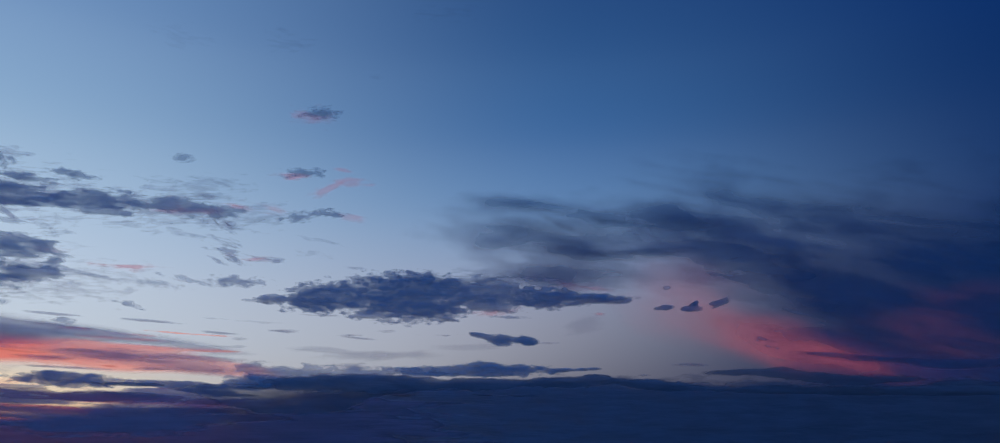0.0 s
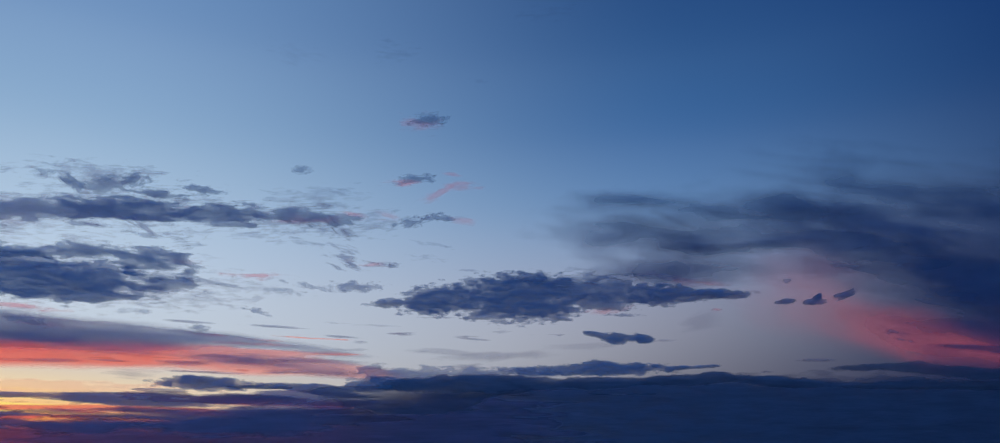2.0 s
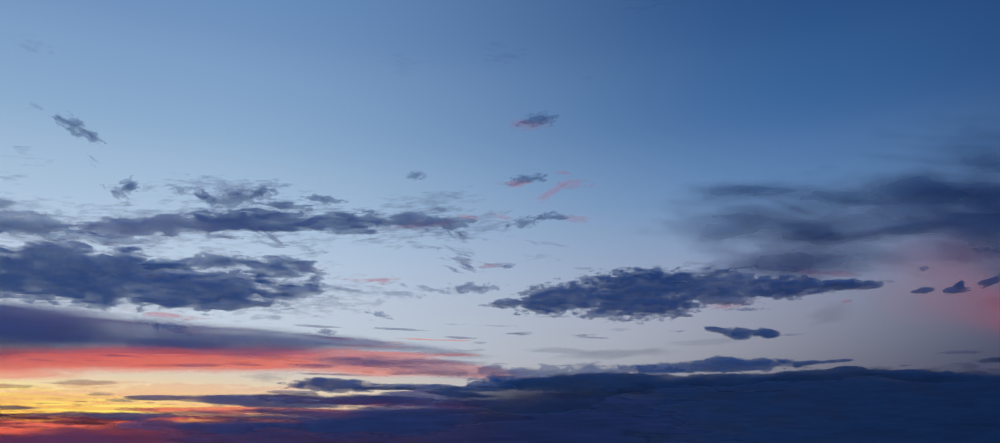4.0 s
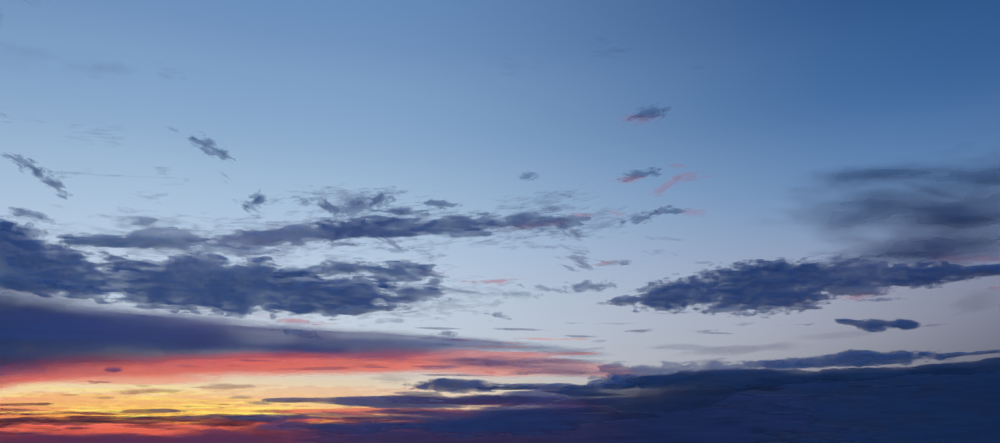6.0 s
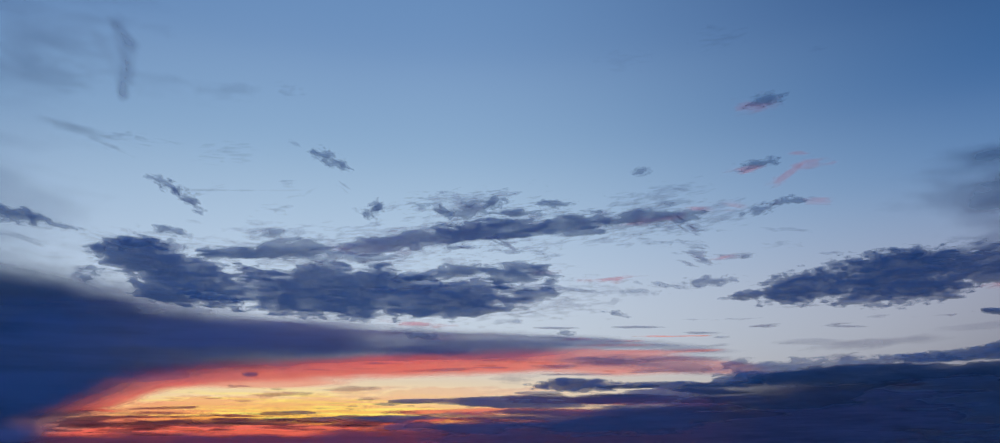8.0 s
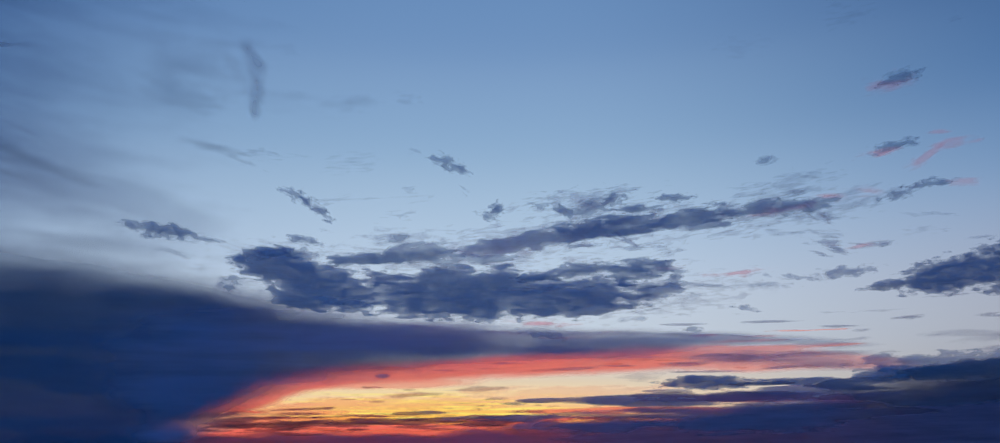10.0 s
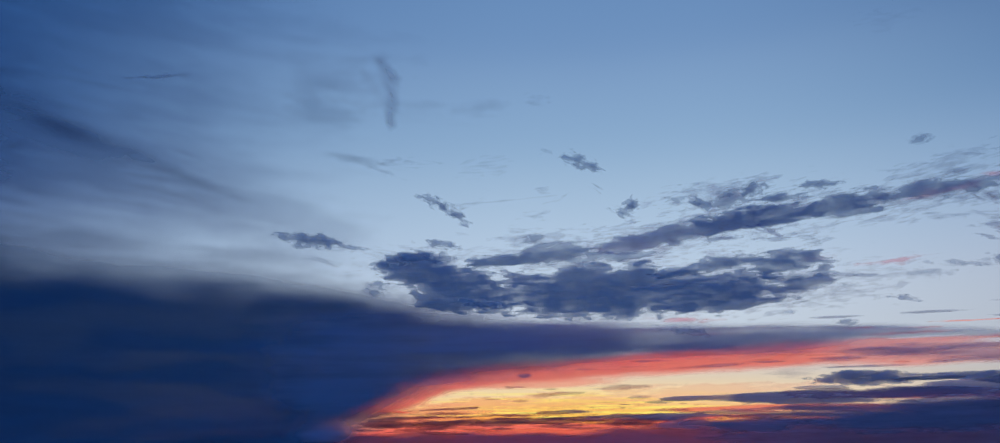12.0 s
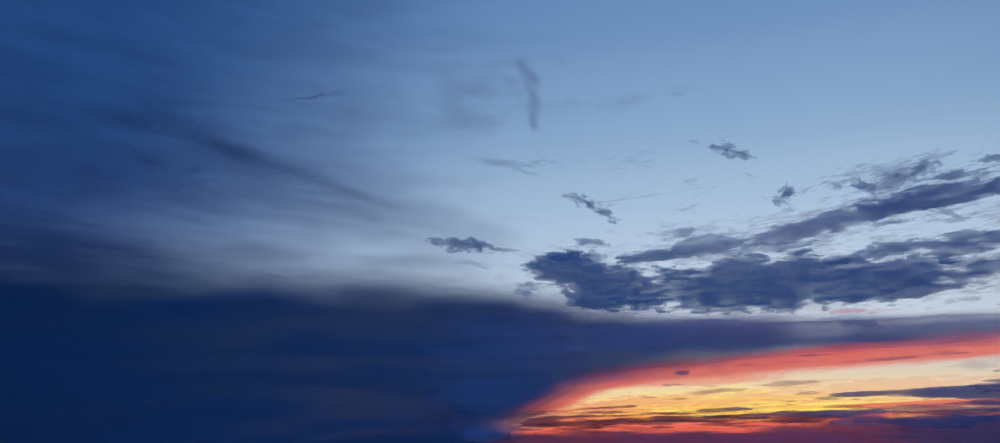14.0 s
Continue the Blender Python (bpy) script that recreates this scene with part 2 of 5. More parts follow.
def cloud(name, label, mat, far, lobes, rag=0.9, grain=1.0, strands=2.5, soft=0.45, cover=0.95, step=0.0, fineness=14000, bulge=0.1, cells=0.0,
          turn=0.0, full=1.0, category="cloud", group="", parent=None):
    """A cloud as a closed body about lobes (azimuth, height, half width, half height, tilt; degrees, and where it differs the cover), far metres off.
    rag: how torn its outline is; grain: degrees of a billow; strands: how much it is drawn out along its lobes; cover: how opaque
    the core is; cells: depth of the gaps between its puffs; turn: metres by which a degree to the right sets it
    farther off; fineness: how many points it is drawn with; full: how evenly thick its lobes are; parent: the cloud that it is a part of."""
    BUILT[0] += 1
    k = BUILT[0] * 13.7
    az0 = sum(l[0] * l[2] for l in lobes) / sum(l[2] for l in lobes)
    el0 = sum(l[1] * l[2] for l in lobes) / sum(l[2] for l in lobes)
    ce = math.cos(radians(el0))
    lean = sum(l[4] * l[2] for l in lobes) / sum(l[2] for l in lobes)
    grow = 1.42 + 0.4 * rag
    boxes = []
    for az, el, a, b, tilt, *_ in lobes:
        s, c = abs(math.sin(radians(tilt))), abs(math.cos(radians(tilt)))
        w, h = (a * c + b * s) * grow, (a * s + b * c) * grow
        boxes.append(((az - az0) * ce - w, (az - az0) * ce + w, el - el0 - h, el - el0 + h))
    u0, u1 = min(b[0] for b in boxes), max(b[1] for b in boxes)
    v0, v1 = min(b[2] for b in boxes), max(b[3] for b in boxes)
    if not step:
        step = min(0.3, max(0.06 if fineness > 14000 else 0.08, math.sqrt((u1 - u0) * (v1 - v0) / fineness)))
    nu, nv = int((u1 - u0) / step) + 2, int((v1 - v0) / step) + 2
    u, v = np.meshgrid(u0 + step * np.arange(nu), v0 + step * np.arange(nv), indexing="ij")
    # noise drawn out along the cloud's lean
    s, c = math.sin(radians(lean)), math.cos(radians(lean))
    p, q = (u * c + v * s) / (grain * strands), (-u * s + v * c) / grain
    warp = fbm(p * 0.7 + k, q * 0.7 - k, 3)
    rough = fbm(p + k + 0.8 * warp, q + 2.1 * k + 0.8 * warp)
    field, shade, weight = np.full(u.shape, -9.0), 0.0, 1e-9
    for az, el, a, b, tilt, *own in lobes:
        s, c = math.sin(radians(tilt)), math.cos(radians(tilt))
        du, dv = u - (az - az0) * ce, v - (el - el0)
        r = np.sqrt(((du * c + dv * s) / a) ** 2 + ((-du * s + dv * c) / b) ** 2)
        one = 1.0 - np.minimum(r, 4.0) ** full
        near = np.exp(-2.5 * np.minimum(r, 4.0) ** 2)
        shade, weight = shade + near * (own[0] if own else cover), weight + near
        field = np.maximum(field, one) + 0.25 * np.exp(-4 * np.abs(field - one)) * (field > -1) * (one > -1)
    smooth = np.log1p(np.exp(5 * np.clip(field, -2, 1.5))) / 5
    field = field + 2.2 * rag * rough * (1 - 0.5 * np.clip(field, 0, 1))
    field[0], field[-1], field[:, 0], field[:, -1] = -1, -1, -1, -1
    rise = field / soft
    if cells:
        wave = fbm(u / 1.6 + k, v / 0.9 - k, 3)
        gaps = cell_gaps(u / 0.5 + 0.9 * warp + k, v / 0.3 + 0.9 * rough - k)
        rise = np.minimum(rise, 1.2) - cells * gaps * np.clip(0.5 + 4.0 * wave, 0, 1) * np.clip(rise, 0, 1)
    half = far * radians(max(l[3] for l in lobes)) * bulge
    depth = half * smooth * (1 + 0.5 * warp)
    used = field > -0.6
    depth[~used] = 0
    depth[used] += 4.0
    keep = used[:-1, :-1] | used[1:, :-1] | used[:-1, 1:] | used[1:, 1:]
    if not keep.any():
        return None
    corner = np.zeros(u.shape, bool)
    corner[:-1, :-1] |= keep
    corner[1:, :-1] |= keep
    corner[:-1, 1:] |= keep
    corner[1:, 1:] |= keep
    front = np.full(u.shape, -1)
    front[corner] = np.arange(corner.sum())
    back = front.copy()
    rear = corner & used
    back[rear] = corner.sum() + np.arange(rear.sum())
    az, el = np.radians(az0 + u / ce), np.radians(el0 + v)
    way = np.stack([np.sin(az) * np.cos(el), np.cos(az) * np.cos(el), np.sin(el)], -1)
    base = far + turn * u
    near_v = way * (base - depth)[..., None]
    far_v = way * (base + depth)[..., None]
    verts = np.concatenate([near_v[corner], far_v[rear]])
    middle = (verts.min(0) + verts.max(0)) / 2
    i, j = np.nonzero(keep)
    quads = []
    for ids, flip in ((front, False), (back, True)):
        quad = np.stack([ids[i, j], ids[i + 1, j], ids[i + 1, j + 1], ids[i, j + 1]], 1)
        if flip:
            quad = quad[(~np.all(quad == np.stack([front[i, j], front[i + 1, j], front[i + 1, j + 1], front[i, j + 1]], 1), axis=1))][:, ::-1]
        quads.append(quad)
    faces = np.concatenate(quads)
    mesh = bpy.data.meshes.new(name)
    mesh.vertices.add(len(verts))
    mesh.vertices.foreach_set("co", (verts - middle).astype(np.float32).ravel())
    mesh.loops.add(faces.size)
    mesh.loops.foreach_set("vertex_index", faces.ravel().astype(np.int32))
    mesh.polygons.add(len(faces))
    mesh.polygons.foreach_set("loop_start", (4 * np.arange(len(faces))).astype(np.int32))
    mesh.polygons.foreach_set("use_smooth", np.ones(len(faces), bool))
    mesh.update(calc_edges=True)
    # the near skin carries the body's density, the far one a thin haze
    both = np.concatenate([rise[corner], rise[rear]])
    mesh.attributes.new("rise", "FLOAT", "POINT").data.foreach_set("value", both.astype(np.float32))
    shade = np.where(weight > 1e-6, shade / weight, cover)
    rim = np.clip((field + 0.4) / 0.35, 0, 1)
    shade = shade * rim * rim * (3 - 2 * rim)
    dense = np.concatenate([shade[corner], 0.12 * shade[rear]])
    mesh.attributes.new("peak", "FLOAT", "POINT").data.foreach_set("value", dense.astype(np.float32))
    span = np.stack([u * math.cos(radians(lean)) + v * math.sin(radians(lean)), v * math.cos(radians(lean)) - u * math.sin(radians(lean))], -1)
    span = np.concatenate([span[corner], span[rear] + 0.0])[faces.ravel()] + k
    mesh.uv_layers.new(name="span").data.foreach_set("uv", span.astype(np.float32).ravel())
    mesh.materials.append(mat)
    ob = new(name, mesh)
    ob.location = middle + np.array((0, 0, EYE))
    if parent:
        ob.parent, ob.location = parent, ob.location - parent.location
        return tagged(ob, label)
    return tagged(ob, label, category, group)


# ---------------------------------------------------------------- ground, never in view, closes the place below
def ground():
    mat = bpy.data.materials.new("dark_field")
    mat.use_nodes = True
    n = Nodes(mat.node_tree)
    tex = n.add("ShaderNodeTexNoise")
    n.put(n.add("ShaderNodeTexCoord").outputs["Object"], tex.inputs[0])
    tex.inputs["Scale"].default_value, tex.inputs["Detail"].default_value = 0.02, 8.0
    bsdf = n.add("ShaderNodeBsdfPrincipled")
    n.put(n.ramp(tex.outputs[0], [(0.3, (0.03, 0.035, 0.02)), (0.7, (0.07, 0.065, 0.045))]), bsdf.inputs["Base Color"])
    bsdf.inputs["Roughness"].default_value = 0.95
    n.put(bsdf.outputs[0], n.add("ShaderNodeOutputMaterial").inputs[0])
    bm = bmesh.new()
    rings = [bm.verts.new((0, 0, 0))]
    last = None
    for r in (20, 100, 400, 1200, 2600, 4950):
        ring = [bm.verts.new((r * math.cos(a), r * math.sin(a), 0.25 * noise.noise((r * math.cos(a) / 60, r * math.sin(a) / 60, 0)) * (r > 50)))
                for a in (math.tau * i / 96 for i in range(96))]
        for i in range(96):
            if last is None:
                bm.faces.new((rings[0], ring[i], ring[(i + 1) % 96]))
            else:
                bm.faces.new((last[i], ring[i], ring[(i + 1) % 96], last[(i + 1) % 96]))
        last = ring
    mesh = bpy.data.meshes.new("ground")
    bm.to_mesh(mesh)
    bm.free()
    mesh.materials.append(mat)
    tagged(new("ground", mesh), "dark open field under the dusk sky", "ground", kind="structure")


ground()

# sheets of thin cloud lit red from behind by the low sun, and tinted redder
cloud("sunlit_cloud_sheet", "thin cloud sheet glowing red and orange over the sunset", LIT, 4850, [(-58.89, 4.05, 5.02, 0.69, 15.08, 0.8), (-54.2, 5.1, 5.64, 0.94, 6.2, 0.97), (-47.88, 5.6, 6.8, 0.84, 2.55, 0.97), (-39.88, 6.15, 8.15, 1.02, 1.84, 0.97), (-32.43, 6.4, 5.93, 1.06, 0.87, 0.92), (-25.78, 6.21, 5.71, 0.99, -3.18, 0.66), (-19.41, 5.96, 5.94, 0.67, -5.51, 0.45), (-27.55, 7.01, 1.54, 0.23, 5.36, 0.55), (-23.71, 6.92, 3.32, 0.17, -1.12, 0.6), (-19.29, 6.95, 2.93, 0.12, -2.02, 0.6), (-23.37, 6.39, 2.9, 0.15, 1.39, 0.5), (-48.3, 4.73, 4.18, 0.31, 1.53, 0.45), (-58.93, 3.67, 3.84, 0.92, 12.67, 0.92), (-58.34, 2.23, 3.2, 0.3, 4.28, 0.5)], rag=0.1, grain=1.0, strands=7, soft=0.6, cover=0.9)
cloud("sunlit_cloud_sheet", "thin cloud sheet glowing salmon red beside a dark veil", ICE, 4250, [(13.75, 11.42, 5.28, 2.62, -21.3, 0.2), (11.57, 9.36, 4.4, 2.4, -22.1, 0.09), (15.27, 8.76, 5.36, 2.07, -25.2, 0.38), (18.89, 7.63, 5.13, 1.69, -23.8, 0.58), (22.72, 6.51, 4.86, 1.31, -20.1, 0.66), (26.31, 5.46, 4.23, 1.11, -11.6, 0.58), (28.72, 7.59, 6.15, 2.74, -15.5, 0.2)], rag=0.15, grain=2, strands=3, soft=0.9, cover=0.8, turn=58.0)
cloud("sunlit_cloud_sheet", "faint red patch of thin high cloud", ICE, 4650, [(30.0, 9.24, 4.1, 1.38, 3.8)], rag=0.5, grain=1.6, strands=3, soft=0.9, cover=0.16, turn=30.0)
cloud("sunlit_cloud_streak", "orange red cloud streak low over the horizon", LIT, 4850, [(-57.89, 1.6, 4.72, 0.29, 6.0), (-50.93, 1.91, 8.29, 0.21, 0.9), (-43.13, 2.05, 6.42, 0.38, 2.6), (-38.47, 2.43, 2.92, 0.21, 5.4)], rag=0.7, grain=0.3, strands=9, soft=0.5, cover=0.95)
cloud("sunlit_cloud_streak", "crimson cloud streak just over the horizon", LIT, 4850, [(-58.73, 1.26, 3.85, 0.25, 2.1), (-52.24, 1.44, 7.4, 0.42, 0.0), (-45.3, 1.52, 5.16, 0.42, -0.2), (-36.05, 1.88, 5.27, 0.49, 1.5)], rag=0.5, grain=0.4, strands=9, soft=0.8, cover=0.6)
cloud("sunlit_cloud_streak", "orange streak between dusky cloud bands", LIT, 4850, [(-37.19, 3.04, 4.53, 0.25, 1.2), (-31.19, 3.06, 5.01, 0.24, -0.1), (-27.44, 2.86, 2.56, 0.16, -0.2), (-29.04, 2.99, 2.71, 0.19, -2.8), (-23.06, 3.54, 5.61, 0.16, -0.6), (-19.21, 3.43, 1.57, 0.12, 1.2)], rag=0.6, grain=0.3, strands=9, soft=0.5, cover=0.8)
cloud("sunlit_haze", "streaky orange haze across the yellow afterglow", LIT, 4850, [(-55.32, 3.13, 7.41, 0.68, 6.1, 0.4), (-46.54, 3.47, 9.59, 0.77, 2.6, 0.3), (-37.11, 4.2, 9.1, 0.67, 0.9, 0.2)], rag=0.9, grain=0.16, strands=12, soft=0.8, cover=0.4)
cloud("dusky_streak", "fine maroon streak before the afterglow", DUSK, 4620, [(-55.75, 3.05, 2.62, 0.11, 2.2)], rag=0.8, grain=0.16, strands=9, soft=0.7, cover=0.8, group='afterglow streaks')
cloud("dusky_streak", "fine maroon streak before the afterglow", DUSK, 4614, [(-59.22, 2.86, 0.86, 0.08, 2.3)], rag=0.8, grain=0.16, strands=9, soft=0.7, cover=0.6, group='afterglow streaks')
cloud("dusky_streak", "fine maroon streak before the afterglow", DUSK, 4608, [(-54.67, 3.56, 0.79, 0.06, 2.1)], rag=0.8, grain=0.16, strands=9, soft=0.7, cover=0.6, group='afterglow streaks')
cloud("dusky_streak", "fine maroon streak before the afterglow", DUSK, 4602, [(-52.03, 3.74, 0.7, 0.06, 2.0)], rag=0.8, grain=0.16, strands=9, soft=0.7, cover=0.5, group='afterglow streaks')
cloud("dusky_streak", "fine maroon streak before the afterglow", DUSK, 4596, [(-47.4, 4.12, 2.19, 0.21, 1.7)], rag=0.8, grain=0.16, strands=9, soft=0.7, cover=0.45, group='afterglow streaks')
cloud("dusky_streak", "fine maroon streak before the afterglow", DUSK, 4590, [(-43.25, 4.47, 1.94, 0.21, 1.3)], rag=0.8, grain=0.16, strands=9, soft=0.7, cover=0.45, group='afterglow streaks')
cloud("dusky_streak", "fine maroon streak before the afterglow", DUSK, 4584, [(-57.48, 2.45, 4.33, 0.15, 2.2)], rag=0.8, grain=0.16, strands=9, soft=0.7, cover=0.75, group='afterglow streaks')
cloud("dusky_streak", "fine maroon streak before the afterglow", DUSK, 4578, [(-52.68, 2.63, 2.62, 0.13, 2.0)], rag=0.8, grain=0.16, strands=9, soft=0.7, cover=0.6, group='afterglow streaks')
cloud("dusky_streak", "fine maroon streak before the afterglow", DUSK, 4620, [(-47.43, 2.88, 2.18, 0.17, 1.7)], rag=0.8, grain=0.16, strands=9, soft=0.7, cover=0.7, group='afterglow streaks')
cloud("dusky_streak", "fine maroon streak before the afterglow", DUSK, 4614, [(-41.82, 2.67, 4.68, 0.15, 1.5)], rag=0.8, grain=0.16, strands=9, soft=0.7, cover=0.75, group='afterglow streaks')
cloud("dusky_streak", "fine maroon streak before the afterglow", DUSK, 4608, [(-44.8, 3.5, 2.6, 0.06, 1.5)], rag=0.8, grain=0.16, strands=9, soft=0.7, cover=0.5, group='afterglow streaks')
cloud("dusky_streak", "fine maroon streak before the afterglow", DUSK, 4602, [(-42.22, 3.39, 1.71, 0.06, 1.4)], rag=0.8, grain=0.16, strands=9, soft=0.7, cover=0.5, group='afterglow streaks')
cloud("dusky_streak", "fine maroon streak before the afterglow", DUSK, 4596, [(-60.93, 2.59, 2.13, 0.21, 2.4)], rag=0.8, grain=0.16, strands=9, soft=0.7, cover=0.7, group='afterglow streaks')
cloud("dusky_streak", "fine maroon streak before the afterglow", DUSK, 4590, [(-50.93, 2.25, 3.06, 0.13, 1.9)], rag=0.8, grain=0.16, strands=9, soft=0.7, cover=0.7, group='afterglow streaks')
cloud("dusky_streak", "fine maroon streak before the afterglow", DUSK, 4584, [(-59.62, 2.01, 3.42, 0.25, 2.2)], rag=0.8, grain=0.16, strands=9, soft=0.7, cover=0.75, group='afterglow streaks')
cloud("dusky_streak", "fine maroon streak before the afterglow", DUSK, 4578, [(-55.3, 2.16, 3.48, 0.21, 2.1)], rag=0.8, grain=0.16, strands=9, soft=0.7, cover=0.7, group='afterglow streaks')

# the dark storm cloud, its shade put into the colour, and its thin tail
storm = cloud("storm_cloud", "broad dark blue storm cloud with a thin violet tail", SHADED, 4100, [(-106.85, 1.51, 15.64, 9.6, 1.6, 0.995), (-97.97, 2.09, 18.01, 10.6, 1.6, 0.995), (-86.54, 3.3, 17.2, 10.1, 1.3, 0.995), (-78.05, 4.0, 14.5, 8.5, 1.0, 0.995), (-71, 5.3, 9, 6.5, 0.9, 0.993), (-67.5, 5.8, 8, 5.6, 0.5, 0.99), (-63.5, 6.7, 6.5, 4.4, 8, 0.985), (-59.08, 7.3, 7, 3.0, 3.1, 0.965), (-53.8, 7.3, 8, 2.1, 3.6, 0.88), (-48.12, 7.3, 8, 1.6, 2.9, 0.55), (-69.8, 2.0, 6.5, 2.8, 0, 0.99)], rag=0.12, grain=1.6, strands=8, soft=0.59, cover=0.9, bulge=0.03, step=0.2)
cloud("tail", "thin violet tail of the storm cloud", TAIL, 4040, [(-63.3, 3.75, 4.32, 1.78, 10.5, 0.6), (-62.2, 3.2, 3.3, 1.02, 16, 0.8), (-63.4, 1.44, 2.72, 1.0, 5.25, 0.85), (-61.26, 6.76, 9.74, 3.92, 4.47, 0.75), (-52.57, 7.37, 7.22, 2.55, 2.58, 0.96), (-45.22, 7.49, 8.13, 2.03, 0.43, 0.96), (-37.18, 7.47, 7.03, 1.42, -0.55, 0.95), (-31.29, 7.54, 6.07, 0.91, -0.83, 0.88), (-26.06, 7.54, 5.55, 0.52, -2.24, 0.6), (-20.21, 7.07, 4.28, 0.33, -4.41, 0.45), (-25.16, 6.4, 4.79, 0.67, -2.81, 0.4), (-20.35, 5.91, 4.27, 0.7, -5.12, 0.45)], rag=0.12, grain=0.8, strands=8, soft=0.8, cover=0.9, bulge=0.03, parent=storm)
cloud("maroon_band", "streaky maroon band over the last red light", DUSK, 4632, [(-57.03, 1.94, 6.48, 0.38, 2.1), (-49.62, 2.2, 8.29, 0.38, 0.9), (-42.27, 2.34, 6.81, 0.33, 0.6), (-34.79, 2.52, 6.02, 0.28, 0.2)], rag=0.9, grain=0.12, strands=10, soft=0.8, cover=0.75)
cloud("tail_streak", "thin violet streak along the tail", SMOKE, 4200, [(-43.04, 8.4, 5.2, 0.17, -0.7), (-36.82, 8.28, 7.1, 0.22, -0.6), (-30.08, 8.1, 6.22, 0.22, -3.5), (-48.66, 8.82, 3.75, 0.17, -3.8)], rag=0.6, grain=0.35, strands=8, soft=0.9, cover=0.55, parent=storm)
cloud("dusky_fold", "dusky fold across the red sheet", SMOKE, 4560, [(-24.49, 6.27, 4.62, 0.31, 2.3)], rag=0.5, grain=0.4, strands=9, soft=1.0, cover=0.5, parent=storm)
cloud("dusky_fold", "dusky fold across the red sheet", SMOKE, 4566, [(-21.11, 5.69, 4.64, 0.3, -1.1)], rag=0.5, grain=0.4, strands=9, soft=1.0, cover=0.5, parent=storm)
cloud("dusky_fold", "dusky fold across the red sheet", SMOKE, 4572, [(-26.72, 6.46, 7.16, 0.31, -1.2)], rag=0.5, grain=0.4, strands=9, soft=1.0, cover=0.5, parent=storm)
cloud("dusky_fold", "dusky fold across the red sheet", SMOKE, 4578, [(-20.69, 6.44, 4.7, 0.24, -1.8)], rag=0.5, grain=0.4, strands=9, soft=1.0, cover=0.5, parent=storm)
cloud("dusky_fold", "dusky fold across the red sheet", SMOKE, 4584, [(-28.96, 6.02, 2.66, 0.24, 2.8)], rag=0.5, grain=0.4, strands=9, soft=1.0, cover=0.5, parent=storm)
cloud("dusky_fold", "dusky fold across the red sheet", SMOKE, 4590, [(-36.99, 5.84, 3.75, 0.17, 2.5)], rag=0.5, grain=0.4, strands=9, soft=1.0, cover=0.5, parent=storm)
cloud("dusky_fold", "dusky fold across the red sheet", SMOKE, 4596, [(-42.04, 7.16, 6.93, 0.35, 2.8)], rag=0.5, grain=0.4, strands=9, soft=1.0, cover=0.5, parent=storm)
veil = cloud("high_cloud_veil", "broad blue grey veil of high cloud with smoky folds", VEIL, 4800, [(-87.72, 25.1, 28.27, 13.3, 2.8, 0.28), (-93.5, 16.2, 15, 6.5, 2.6, 0.62), (-98.01, 15.24, 14.81, 13.38, 10.7, 0.7), (-109.12, 12.6, 12.51, 17.73, 13.1, 0.75), (-82.71, 18.32, 16.03, 5.08, -12.4, 0.42), (-72.88, 16.94, 11.36, 3.1, -17.2, 0.3), (-83.33, 20.16, 7.55, 1.18, -20.1, 0.9), (-76.6, 18.38, 5.53, 0.87, -22.1, 0.75), (-72.39, 16.3, 3.95, 0.62, -27.5, 0.5), (-90.5, 12.2, 7, 2.6, -4, 0.75), (-78.82, 13.07, 11.69, 2.15, -6.5, 0.1)], rag=0.3, grain=2.4, strands=4, soft=0.9, cover=0.7, bulge=0.006)
cloud("dark_fold", "dark blue fold drawn across the veil", SHADED, 4590, [(-88.79, 20.81, 4.96, 1.03, -2.95, 0.6), (-81.42, 19.78, 4.86, 0.95, -13.63, 0.6), (-73.39, 17.78, 5.27, 0.68, -15.71, 0.5), (-85.88, 22.51, 3.54, 0.72, 3.8, 0.3)], rag=0.35, grain=0.8, strands=4, soft=1.5, cover=0.5, bulge=0.01, parent=veil)
cloud("dark_fold", "dark blue fold drawn across the veil", SHADED, 4580, [(-87.11, 18.49, 2.23, 0.62, -11.26, 0.5), (-84.32, 18.22, 1.46, 0.59, 22.09, 0.45), (-90.25, 16.91, 2.83, 1.4, -7.26, 0.4)], rag=0.35, grain=0.8, strands=4, soft=1.5, cover=0.45, bulge=0.01, parent=veil)
cloud("dark_fold", "dark blue fold drawn across the veil", SHADED, 4570, [(-74.5, 16.67, 1.94, 0.35, -6.6), (-76.49, 16.9, 1.7, 0.26, -4.0)], rag=0.35, grain=0.8, strands=4, soft=1.9, cover=0.26, bulge=0.01, parent=veil)
cloud("dark_fold", "dark blue fold drawn across the veil", SHADED, 4560, [(-74.03, 19.44, 1.73, 0.26, -14.4)], rag=0.35, grain=0.8, strands=4, soft=1.9, cover=0.26, bulge=0.01, parent=veil)
cloud("dark_fold", "dark blue fold drawn across the veil", SHADED, 4550, [(-93.68, 25.06, 5.06, 0.85, 3.2), (-88.12, 25.03, 4.41, 0.57, -3.6)], rag=0.35, grain=0.8, strands=4, soft=1.9, cover=0.26, bulge=0.01, parent=veil)
cloud("dark_fold", "dark blue fold drawn across the veil", SHADED, 4540, [(-93.97, 19.89, 4.04, 1.01, 2.7), (-88.56, 19.22, 4.07, 0.49, -4.0)], rag=0.35, grain=0.8, strands=4, soft=1.9, cover=0.26, bulge=0.01, parent=veil)
